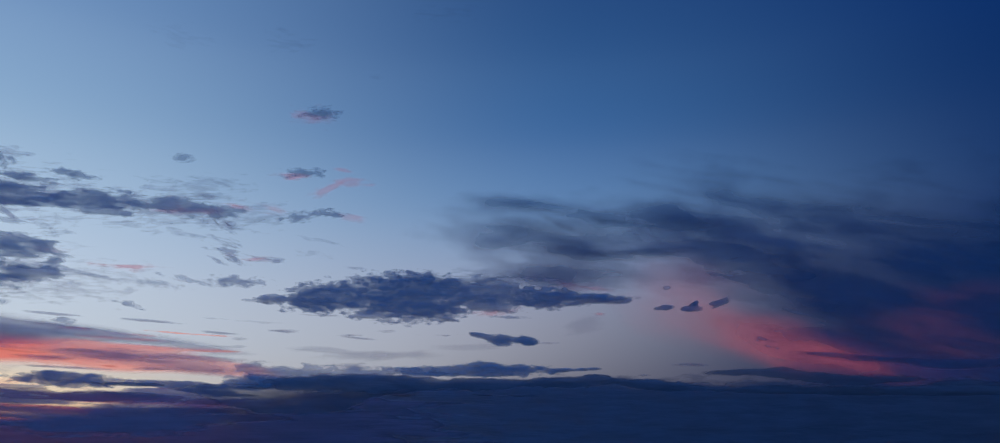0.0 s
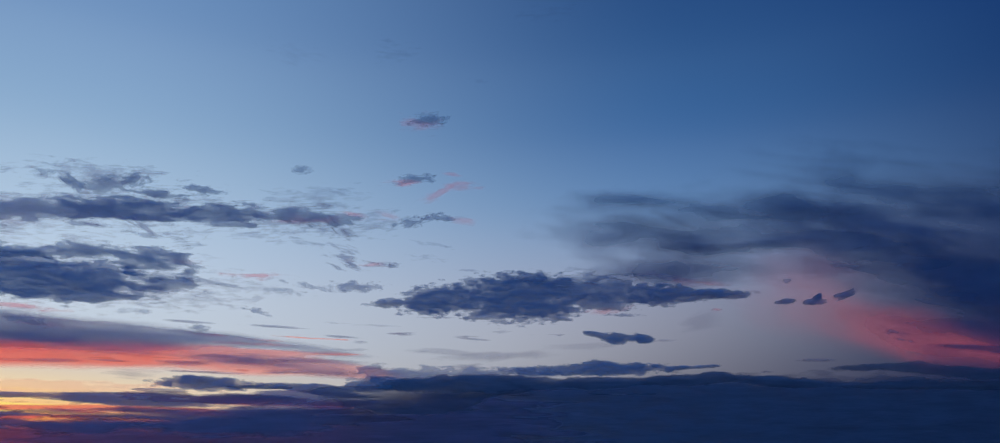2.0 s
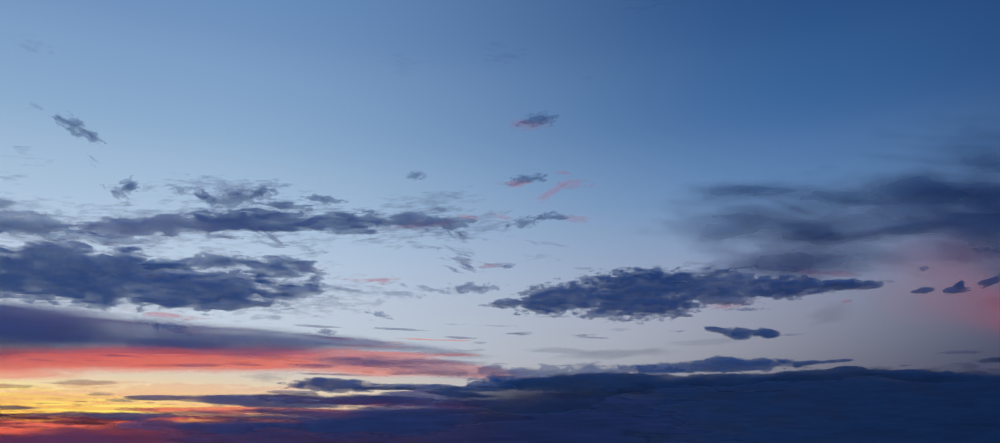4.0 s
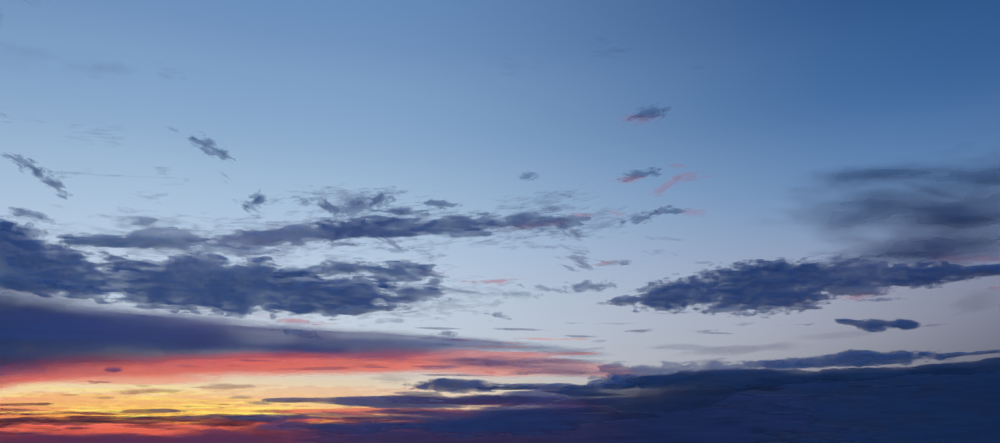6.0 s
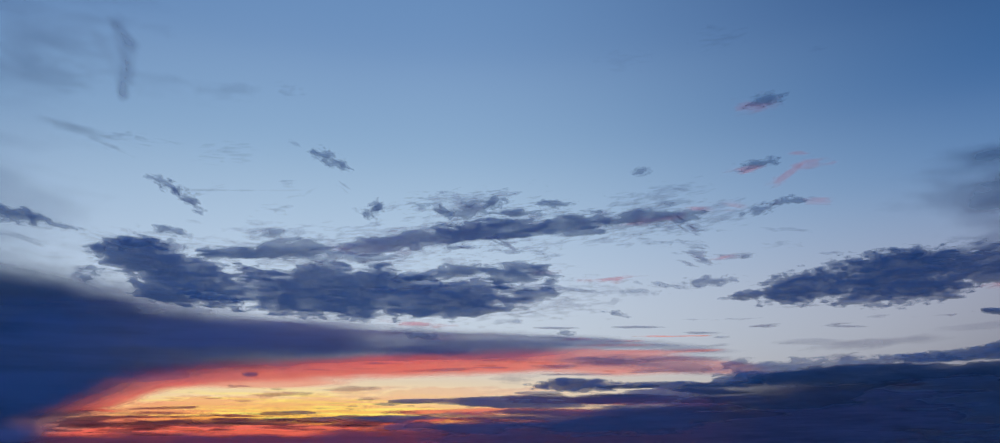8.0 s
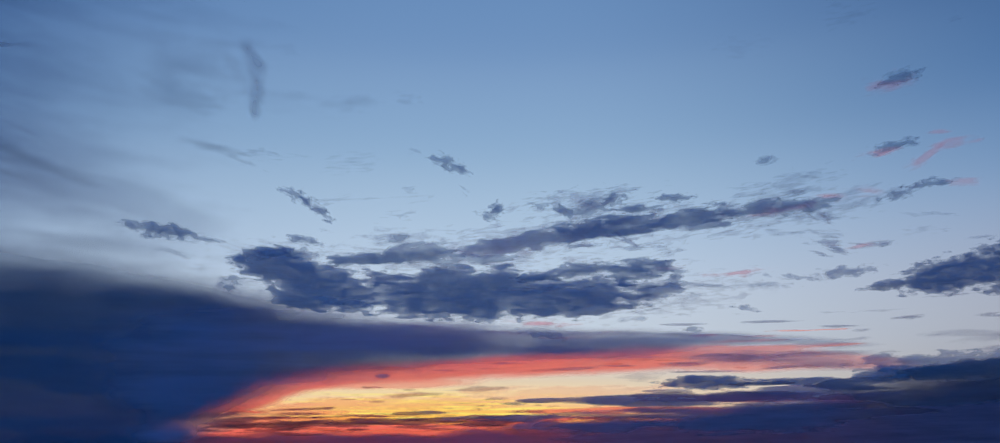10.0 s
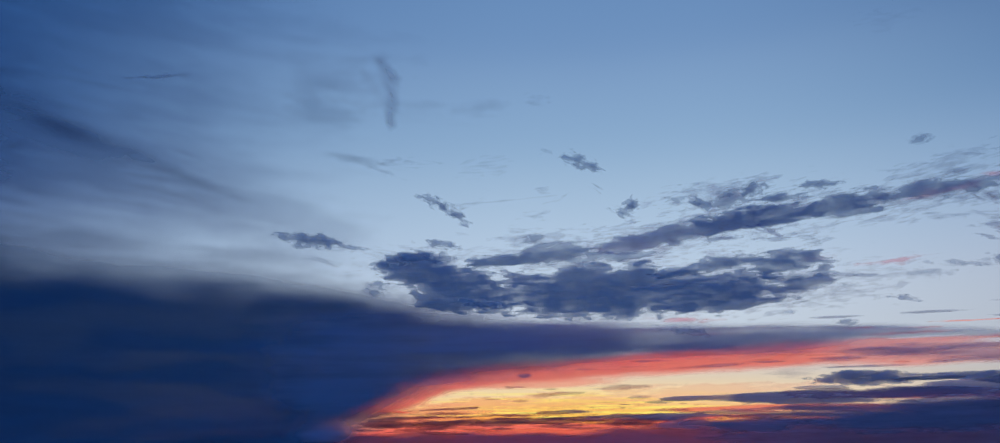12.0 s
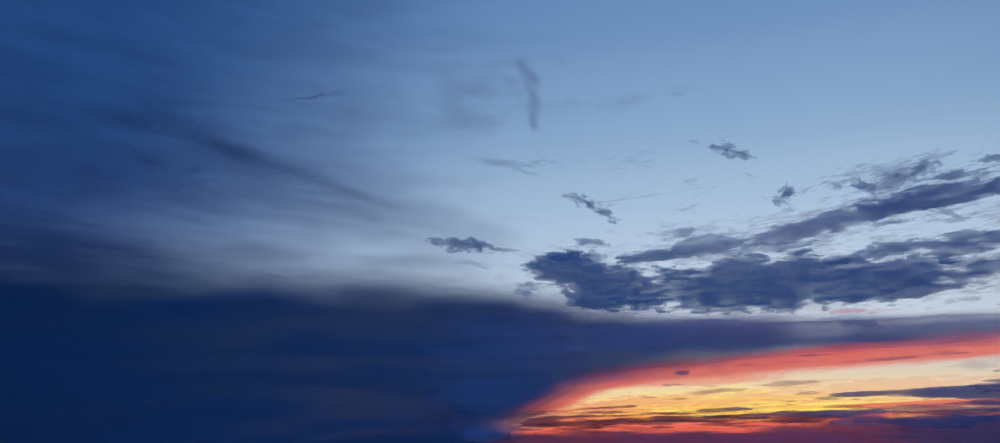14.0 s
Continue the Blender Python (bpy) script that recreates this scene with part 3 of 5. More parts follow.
cloud("dark_fold", "dark blue fold drawn across the veil", SHADED, 4530, [(-89.71, 16.19, 6.17, 0.65, 1.6), (-82.87, 15.75, 4.4, 0.38, -0.5)], rag=0.35, grain=0.8, strands=4, soft=1.9, cover=0.26, bulge=0.01, parent=veil)
cloud("dark_fold", "dark blue fold drawn across the veil", SHADED, 4520, [(-87.13, 23.78, 3.76, 0.37, 1.9)], rag=0.35, grain=0.8, strands=4, soft=1.9, cover=0.26, bulge=0.01, parent=veil)
cloud("dark_fold", "dark blue fold drawn across the veil", SHADED, 4510, [(-79.67, 22.94, 4.94, 0.34, 0.7)], rag=0.35, grain=0.8, strands=4, soft=1.9, cover=0.26, bulge=0.01, parent=veil)
cloud("dark_fold", "dark blue fold drawn across the veil", SHADED, 4500, [(-83.79, 12.69, 6.3, 0.29, 0.7), (-78.42, 13.44, 3.35, 0.22, -2.3)], rag=0.35, grain=0.8, strands=4, soft=1.9, cover=0.26, bulge=0.01, parent=veil)
cloud("cloud_wisp", "small dark wisp under the veil", THIN, 2900, [(-76.55, 24.02, 1.52, 0.1, 12.8), (-75.87, 24.3, 0.76, 0.14, 12.6)], rag=0.3, grain=0.3, strands=3, soft=1.36, cover=0.6)

# the dark bank along the horizon, its shade put into the colour
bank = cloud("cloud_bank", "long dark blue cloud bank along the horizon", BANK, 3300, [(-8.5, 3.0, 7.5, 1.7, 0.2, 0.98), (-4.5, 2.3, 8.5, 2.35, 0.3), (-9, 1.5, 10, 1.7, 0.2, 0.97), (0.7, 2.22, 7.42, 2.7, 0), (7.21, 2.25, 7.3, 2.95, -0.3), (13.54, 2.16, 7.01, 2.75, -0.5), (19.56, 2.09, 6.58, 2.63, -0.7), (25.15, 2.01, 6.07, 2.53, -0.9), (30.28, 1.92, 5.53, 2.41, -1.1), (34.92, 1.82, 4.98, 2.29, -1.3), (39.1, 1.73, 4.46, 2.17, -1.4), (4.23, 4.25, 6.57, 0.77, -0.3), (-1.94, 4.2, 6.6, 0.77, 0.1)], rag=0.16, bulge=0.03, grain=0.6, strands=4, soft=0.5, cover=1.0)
cloud("flank", "dusky flank of the bank drawn out in flat layers", FLANK, 3150, [(-12.5, 2.6, 9.5, 2.0, 0.7, 0.99), (-15.39, 0.7, 14, 1.8, 0.2, 0.98), (-18.71, 2.1, 10, 1.4, 0.8, 0.97), (-24, 1.6, 11, 1.15, 0.8, 0.9), (-29, 1.0, 11, 1.1, 0.5, 0.8)], rag=0.3, grain=0.3, strands=10, soft=1.0, cover=0.9, bulge=0.03, parent=bank)
cloud("flat_streak", "flat dark streak running out of the bank", FLANK, 2900, [(-17.25, 3.71, 4.01, 0.25, 1.1), (-20.35, 3.08, 5.4, 0.2, 1.1), (-15.19, 3.29, 4.5, 0.29, 0.9), (-22.18, 2.37, 6.0, 0.2, 1.0), (-17.16, 2.65, 4.8, 0.24, 0.8), (-25.77, 1.85, 5.31, 0.19, 0.9), (-25.34, 3.81, 6.58, 0.37, -0.58, 0.9), (-27.25, 2.93, 8.67, 0.33, -0.59, 0.85), (-34.97, 2.77, 5.32, 0.17, -0.8, 0.6), (-25.01, 2.21, 5.94, 0.91, 0.48, 0.95), (-35.03, 2.04, 5.3, 0.44, -1.97, 0.65)], rag=0.6, grain=0.25, strands=9, soft=0.7, cover=0.8, bulge=0.03, parent=bank)
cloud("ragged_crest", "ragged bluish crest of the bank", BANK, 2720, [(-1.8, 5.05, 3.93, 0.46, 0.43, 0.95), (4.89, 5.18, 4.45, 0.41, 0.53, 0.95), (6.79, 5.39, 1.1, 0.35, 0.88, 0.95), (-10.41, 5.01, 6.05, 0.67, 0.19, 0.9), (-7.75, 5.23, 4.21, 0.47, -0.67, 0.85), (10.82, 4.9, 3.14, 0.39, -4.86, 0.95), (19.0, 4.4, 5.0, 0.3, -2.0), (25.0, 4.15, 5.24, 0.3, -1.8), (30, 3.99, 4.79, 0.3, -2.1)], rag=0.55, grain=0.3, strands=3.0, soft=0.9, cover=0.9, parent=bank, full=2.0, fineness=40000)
cloud("ragged_crest", "smoky slate blue shoulder of the bank", DENSE, 2780, [(-15.38, 5.77, 2.88, 0.41, 0.27, 0.75), (-16.6, 6.03, 0.92, 0.31, 3.74, 0.7), (-14.38, 5.22, 3.7, 0.62, -0.5, 0.85), (-9.31, 5.69, 5.37, 0.57, 0.84, 0.75), (-5.76, 5.49, 1.64, 0.36, 1.37, 0.6)], rag=0.5, grain=0.3, strands=3.5, soft=0.8, cover=0.8, parent=bank, fineness=40000)
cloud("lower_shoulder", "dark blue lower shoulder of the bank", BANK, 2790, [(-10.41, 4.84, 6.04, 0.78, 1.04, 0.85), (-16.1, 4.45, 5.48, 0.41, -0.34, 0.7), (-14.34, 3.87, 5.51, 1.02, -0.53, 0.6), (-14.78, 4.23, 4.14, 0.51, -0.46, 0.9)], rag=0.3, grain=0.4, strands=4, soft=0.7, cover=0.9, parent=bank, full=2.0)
cloud("turret", "dark turreted cloud strip on the bank", PUFFY, 2840, [(-0.67, 5.98, 4.61, 0.52, 0.07), (-1.1, 6.23, 1.16, 0.42, -3.05), (-4.42, 5.91, 3.97, 0.36, 0.27, 0.85), (4.3, 5.98, 1.12, 0.18, -0.17, 0.9), (6.1, 6.02, 1.22, 0.13, 1.63, 0.8)], rag=0.35, grain=0.25, strands=2.0, soft=0.8, cover=0.95, parent=bank, full=2.0, fineness=40000)
cloud("cloud_bank", "low dusky violet haze bank under the sunset", FLANK, 4740, [(-67.82, 0.34, 10.4, 0.96, 0.1), (-61.24, 0.35, 10.95, 0.99, 0.1), (-54.4, 0.35, 11.24, 1.0, 0.0), (-47.48, 0.35, 11.2, 1.0, -0.0), (-40.68, 0.35, 10.85, 1.23, -0.1), (-34.12, 0.97, 7.5, 1.28, -0.3), (-26.58, 1.0, 6.77, 1.29, -0.5), (-21.13, 1.03, 5.48, 1.3, -0.6), (-25.68, 1.09, 12.01, 1.44, 0.5)], rag=0.15, grain=0.5, strands=8, soft=0.5, cover=0.95)
cloud("cloud_streak", "dark flat cloud before the orange sky", PUFFY, 4614, [(-27.63, 4.77, 3.55, 0.5, -0.76), (-27.92, 4.99, 1.51, 0.25, -3.19), (-21.05, 4.67, 3.77, 0.29, -1.08, 0.95), (-19.7, 4.33, 2.04, 0.24, -2.03, 0.85), (-16.48, 4.88, 2.22, 0.46, 0.02, 0.95), (-15.91, 5.26, 2.01, 0.28, -1.72, 0.85)], rag=0.3, grain=0.22, strands=4.5, soft=0.8, cover=0.97, full=2.0, fineness=40000)
cloud("cloud_streak", "long dark streak of cloud across the afterglow", STREAK, 4608, [(-38.84, 3.72, 2.54, 0.18, 1.63, 0.85), (-31.75, 3.65, 6.2, 0.48, -0.85), (-22.48, 3.78, 6.04, 0.43, -0.74, 0.97), (-21.21, 3.27, 4.15, 0.17, -0.29, 0.8), (-30.45, 4.27, 1.76, 0.13, -0.38, 0.6), (-20.73, 4.21, 4.14, 0.24, -1.29, 0.85), (-22.01, 2.87, 5.38, 0.47, -1.0, 0.95)], rag=0.25, grain=0.22, strands=6, soft=0.65, cover=0.95, full=2.0, fineness=40000)
cloud("cloud_streak", "dusky violet streak low in the afterglow", STREAK, 4602, [(-40.39, 2.58, 5.07, 0.25, 1.29, 0.8), (-36.94, 2.02, 5.0, 0.25, -0.31, 0.7), (-31.38, 2.95, 5.29, 0.15, -0.49, 0.6), (-24.54, 2.48, 6.99, 0.34, -0.07, 0.85), (-27.55, 1.98, 7.4, 0.29, -1.3, 0.7), (-46.74, 2.95, 1.62, 0.15, -0.72, 0.5)], rag=0.35, grain=0.3, strands=7, soft=0.85, cover=0.85)

# the grey veil beside the salmon patch
greyveil = cloud("high_cloud_veil", "grey violet veil of high cloud", VEIL, 4000, [(19.86, 13.4, 15.21, 5.3, -17.5, 0.85), (28.2, 11.58, 11.27, 6.37, -17.5), (25.65, 9.0, 10.53, 4.85, -24.3, 0.9), (32.19, 8.08, 9.02, 8.67, -5.1), (32.15, 3.62, 7.57, 4.01, -2.3, 0.95), (27.95, 4.54, 5.11, 2.32, -11.4, 0.8), (23.45, 9.57, 6.03, 2.47, -28.1)], rag=0.3, grain=2.2, strands=2.5, soft=1.0, cover=0.95, bulge=0.06)
cloud("smoky_edge", "smoky grey edge of the veil", VEIL, 3700, [(5.41, 15.9, 11.15, 2.51, -5.5, 0.7), (0.75, 16.24, 5.4, 1.8, -0.2, 0.5), (15.61, 13.15, 8.5, 2.3, -11.9, 0.78), (20.82, 10.79, 5.49, 2.18, -20.1, 0.65), (2.17, 17.58, 5.84, 0.67, -5.7, 0.7), (1.45, 15.88, 2.16, 1.35, 24.6, 0.7), (-0.19, 14.98, 2.25, 0.63, 10, 0.6), (5.42, 16.17, 3.57, 0.72, -15.6, 0.8), (7.75, 16.46, 4.42, 0.71, -10.3, 0.8), (9.02, 14.05, 8.35, 0.85, 0.8, 0.85), (14.06, 15.87, 5.2, 1.05, -10.1, 0.85), (4.0, 15.08, 3.58, 0.81, -1.1, 0.7), (10, 12.4, 7.5, 1.3, -6, 0.5), (3.85, 12.79, 6.16, 1.56, -5.34, 0.9), (4.99, 14.4, 5.15, 1.41, -10.45, 0.8)], rag=0.4, grain=1.1, strands=3.6, soft=1.15, cover=0.75, parent=greyveil)
cloud("smoky_edge", "dark smear across the veil", VEIL, 3675, [(9.92, 13.97, 7.87, 0.35, -0.4), (14.95, 15.94, 5.07, 0.39, -8.3), (22.84, 14.61, 7.72, 0.67, -9.3), (24.95, 15.62, 5.63, 0.41, -11.5), (2.17, 17.35, 4.04, 0.27, -8.7), (4.49, 16.1, 2.24, 0.36, -26.3)], rag=0.5, grain=0.8, strands=4, soft=1.5, cover=0.45, parent=greyveil)
cloud("smoky_edge", "dusky lower edge of the veil over the mottled cloud", VEIL, 3690, [(3.33, 12.43, 5.8, 1.63, -5.55, 0.5), (4.67, 14.34, 4.62, 1.84, -8.7, 0.45), (3.49, 15.94, 4.01, 0.7, -8.62, 0.4)], rag=0.4, grain=0.9, strands=4, soft=1.0, cover=0.45, parent=greyveil)
cloud("cloud_streak", "long dark cloud before the salmon patch", VEIL, 3350, [(21.95, 6.55, 2.09, 0.16, -6.9), (25.66, 6.09, 4.68, 0.36, -5.1), (29.82, 5.59, 4.01, 0.53, -3.2)], rag=0.4, grain=0.5, strands=5, soft=0.7, cover=0.85)
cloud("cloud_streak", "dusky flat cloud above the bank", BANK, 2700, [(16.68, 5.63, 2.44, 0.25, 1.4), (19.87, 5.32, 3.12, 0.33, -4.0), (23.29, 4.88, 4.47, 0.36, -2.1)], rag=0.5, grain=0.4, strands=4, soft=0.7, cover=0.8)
cloud("cloud_wisp", "faint dusky wisp low in the pale sky", SMOKE, 3920, [(-1.49, 7.6, 3.26, 0.31, 1.96)], rag=0.4, grain=0.5, strands=4, soft=0.8, cover=0.16, group='low faint wisps')
cloud("cloud_wisp", "faint dusky wisp low in the pale sky", SMOKE, 3920, [(6.0, 9.1, 1.83, 1.03, 8.51)], rag=0.4, grain=0.5, strands=4, soft=0.8, cover=0.2, group='low faint wisps')
cloud("cloud_wisp", "faint dusky wisp low in the pale sky", SMOKE, 3920, [(-11.78, 7.16, 2.82, 0.26, -2.85)], rag=0.4, grain=0.5, strands=4, soft=0.8, cover=0.22, group='low faint wisps')
cloud("cloud_wisp", "faint dusky wisp low in the pale sky", SMOKE, 3920, [(-7.53, 6.95, 4.93, 0.37, 2.34)], rag=0.4, grain=0.5, strands=4, soft=0.8, cover=0.3, group='low faint wisps')

# the dark mottled cloud and small ones round it
mottled = cloud("mottled_cloud", "dark blue mottled cloud with puffy cells", PUFFY, 3600, [(-16.12, 10.5, 1.63, 0.32, 3.11, 0.85), (-12.41, 10.75, 3.43, 1.17, 4.73, 0.95), (-7.52, 10.91, 4.97, 1.87, -1.2), (-5.0, 11.61, 5.2, 1.18, -0.62, 0.97), (-4.56, 10.31, 2.83, 0.96, -1.59), (-3.68, 9.5, 0.95, 0.16, -9.24, 0.8), (-9.11, 9.57, 0.95, 0.16, 0.16, 0.6), (-0.23, 11.56, 2.57, 0.74, -0.54, 0.85), (3.08, 10.93, 3.2, 0.89, -1.31), (7.09, 10.84, 2.77, 0.41, -1.98, 0.97), (-0.51, 10.33, 2.33, 0.37, -4.82, 0.75), (-0.94, 10.87, 2.81, 0.64, -2.32)], rag=0.35, grain=0.42, strands=1.7, soft=0.9, cells=0.32, cover=0.97, bulge=0.05, full=2.0, fineness=50000)
cloud("smoky_top", "faint smoky top of the mottled cloud", THIN, 3000, [(-6.13, 12.38, 1.67, 0.38, -5.31, 0.6), (-1.34, 12.3, 3.29, 0.53, 2.65, 0.55), (-0.41, 12.81, 2.81, 0.37, -2.67, 0.35), (3.59, 12.14, 2.3, 0.32, -8.3, 0.5)], rag=0.6, grain=0.4, strands=2.5, soft=0.7, cover=0.55, parent=mottled)
cloud("rosy_fringe", "rosy fringe behind the mottled cloud", PINK, 4720, [(4.4, 12.03, 2.01, 0.27, -13.0)], rag=0.48, grain=0.4, strands=2.5, soft=0.96, cover=0.39, parent=mottled)
cloud("rosy_fringe", "rosy fringe behind the mottled cloud", PINK, 4720, [(6.66, 11.58, 1.77, 0.22, -13.4)], rag=0.48, grain=0.4, strands=2.5, soft=0.96, cover=0.39, parent=mottled)
cloud("rosy_fringe", "rosy fringe behind the mottled cloud", PINK, 4720, [(-0.64, 9.97, 1.79, 0.27, 8.0)], rag=0.48, grain=0.4, strands=2.5, soft=0.96, cover=0.39, parent=mottled)
cloud("rosy_fringe", "rosy fringe behind the mottled cloud", PINK, 4720, [(7.05, 9.8, 0.66, 0.22, -1.2)], rag=0.48, grain=0.4, strands=2.5, soft=0.96, cover=0.39, parent=mottled)
cloud("small_cloud", "small dark flat cloud", PUFFY, 2892, [(-1.43, 8.35, 0.9, 0.24, -11.42, 0.9), (0.18, 8.1, 1.5, 0.44, -2.06), (1.94, 8.01, 1.03, 0.39, -5.26)], rag=0.35, grain=0.35, strands=2.5, soft=0.9, full=2.0)
cloud("small_cloud", "small dark cloud scrap before the salmon patch", PUFFY, 3350, [(11.6, 10.1, 0.77, 0.2, 1.41)], rag=0.6, grain=0.3, strands=2.5, soft=1.0, cover=0.85, group='dark scraps', full=2.0)
cloud("small_cloud", "small dark cloud scrap before the salmon patch", PUFFY, 3350, [(13.35, 9.94, 0.91, 0.22, -2.5), (13.58, 10.18, 0.31, 0.3, 16.61)], rag=0.6, grain=0.3, strands=2.5, soft=1.0, cover=0.85, group='dark scraps', full=2.0)
cloud("small_cloud", "small dark cloud scrap before the salmon patch", PUFFY, 3350, [(13.71, 10.31, 0.25, 0.17, 28.03)], rag=0.6, grain=0.3, strands=2.5, soft=1.0, cover=0.85, group='dark scraps', full=2.0)
cloud("small_cloud", "small dark cloud scrap before the salmon patch", PUFFY, 3350, [(15.34, 10.3, 0.92, 0.29, 19.39)], rag=0.6, grain=0.3, strands=2.5, soft=1.0, cover=0.85, group='dark scraps', full=2.0)
cloud("small_cloud", "small dark cloud scrap before the salmon patch", SCRAP, 3350, [(11.83, 11.46, 0.5, 0.16, 2.7)], rag=0.4, grain=0.3, strands=2.5, soft=0.8, cover=0.6, group='dark scraps')
cloud("small_cloud", "small dark cloud scrap before the salmon patch", SCRAP, 3350, [(17.89, 7.76, 0.94, 0.21, -13.0)], rag=0.4, grain=0.3, strands=2.5, soft=0.8, cover=0.8, group='dark scraps')
cloud("small_cloud", "small dark cloud scrap before the salmon patch", SCRAP, 3350, [(18.29, 7.24, 0.84, 0.13, -15.0)], rag=0.4, grain=0.3, strands=2.5, soft=0.8, cover=0.7, group='dark scraps')
cloud("small_cloud", "small dark cloud scrap before the salmon patch", SCRAP, 3350, [(0.73, 9.65, 1.23, 0.14, -3.1)], rag=0.4, grain=0.3, strands=2.5, soft=0.8, cover=0.7, group='dark scraps')

# the big dark broken cloud and its long arm
broken = cloud("broken_cloud", "big dark blue broken cloud with ragged top", DENSE, 3300, [(-58.12, 12.73, 2.48, 1.2, 6.28, 0.93), (-56.78, 12.4, 2.57, 1.31, -9.84), (-54.53, 11.62, 3.93, 1.37, -3.4), (-54.8, 10.42, 4.28, 0.89, -4.97), (-44.78, 10.9, 10.79, 1.71, -1.42), (-36.39, 10.75, 7.21, 1.22, 1.84, 0.97), (-34.42, 9.94, 2.33, 0.29, 5.13, 0.8), (-45.7, 12.28, 2.38, 0.86, 1.41, 0.88), (-41.69, 12.23, 1.8, 0.97, 8.49, 0.92), (-43.87, 11.75, 5.22, 0.81, -0.64, 0.95), (-30.2, 11.07, 2.03, 0.31, 1.76, 0.7)], rag=0.7, grain=0.7, strands=3.5, soft=0.8, cover=0.97, bulge=0.05, full=2.0, fineness=70000)
cloud("thin_skirt", "thin grey violet veil round the broken cloud", THIN, 3900, [(-57.49, 13.2, 3.17, 1.31, 7.22, 0.35), (-56.09, 11.95, 5.46, 1.58, 4.85, 0.35), (-47.56, 13.59, 7.1, 1.34, 3.96, 0.45), (-48.97, 14.69, 1.92, 0.91, -8.09, 0.4), (-36.12, 11.94, 8.35, 1.6, -1.05, 0.35), (-32.64, 10.3, 6.38, 1.05, 0.99, 0.45), (-29.54, 11.28, 4.9, 0.42, -2.42, 0.4), (-44.33, 9.74, 8.47, 0.64, -0.03, 0.3)], rag=0.8, grain=0.5, strands=4, soft=0.9, cover=0.4, parent=broken, fineness=30000)
cloud("torn_head", "ragged dark blue head of the broken cloud", SCRAP, 2905, [(-59.97, 12.93, 0.79, 0.62, 16.93, 0.8), (-57.94, 13.4, 1.8, 0.42, 6.13, 0.8), (-60.3, 11.62, 0.77, 0.36, 10.05, 0.7), (-60.39, 10.96, 0.92, 0.36, 5.94, 0.8), (-55.73, 13.38, 1.4, 0.32, -6.97, 0.6), (-52.46, 10.22, 1.89, 0.37, -8.53, 0.7)], rag=0.7, grain=0.35, strands=2, soft=0.8, cover=0.8, parent=broken)
cloud("upper_band", "grey violet band along the cloud's top", DENSE, 2910, [(-51.22, 13.32, 3.29, 0.53, 4.86, 0.9), (-47.56, 13.75, 3.32, 0.59, 2.39, 0.75), (-47.8, 14.28, 2.62, 0.43, 5.0, 0.5), (-49.09, 14.93, 1.09, 0.38, 13.79, 0.45), (-43.4, 13.45, 2.86, 0.38, 2.62, 0.5)], rag=0.6, grain=0.45, strands=3, soft=0.95, cover=0.75, parent=broken, full=2.0, fineness=40000)
cloud("frayed_band", "flat dusky violet band with frayed ends", DENSE, 2920, [(-38.83, 12.23, 2.37, 0.43, 4.53, 0.9), (-35.86, 12.73, 2.11, 0.64, 4.49, 0.85), (-31.74, 12.5, 3.3, 0.89, -0.76, 0.9), (-31.36, 11.5, 3.06, 0.26, -1.78, 0.45), (-27.4, 11.29, 1.75, 0.15, -7.89, 0.35)], rag=0.55, grain=0.4, strands=3.5, soft=1.0, cover=0.85, parent=broken, full=2.0, fineness=40000)
cloud("fringe", "torn thin fringe of the broken cloud", THIN, 2930, [(-43.29, 13.4, 1.75, 0.35, -7.9)], rag=0.54, grain=0.35, strands=3, soft=1.36, cover=0.6, parent=broken)
cloud("fringe", "torn thin fringe of the broken cloud", THIN, 2940, [(-46.8, 12.94, 2.56, 0.35, -2.1)], rag=0.54, grain=0.35, strands=3, soft=1.36, cover=0.6, parent=broken)
cloud("fringe", "torn thin fringe of the broken cloud", THIN, 2950, [(-39.6, 11.43, 2.66, 0.18, 1.2)], rag=0.54, grain=0.35, strands=3, soft=1.36, cover=0.6, parent=broken)
cloud("fringe", "torn thin fringe of the broken cloud", THIN, 2960, [(-36.88, 11.47, 2.68, 0.13, 2.6)], rag=0.54, grain=0.35, strands=3, soft=1.36, cover=0.6, parent=broken)
cloud("fringe", "torn thin fringe of the broken cloud", THIN, 2970, [(-59.57, 13.6, 1.85, 0.12, -13.2)], rag=0.54, grain=0.35, strands=3, soft=1.36, cover=0.6, parent=broken)
cloud("fringe", "torn thin fringe of the broken cloud", THIN, 2980, [(-57.07, 13.62, 1.52, 0.25, -2.8)], rag=0.54, grain=0.35, strands=3, soft=1.36, cover=0.6, parent=broken)
cloud("fringe", "torn thin fringe of the broken cloud", THIN, 2990, [(-49.57, 15.03, 1.25, 0.22, 9.5)], rag=0.54, grain=0.35, strands=3, soft=1.36, cover=0.6, parent=broken)
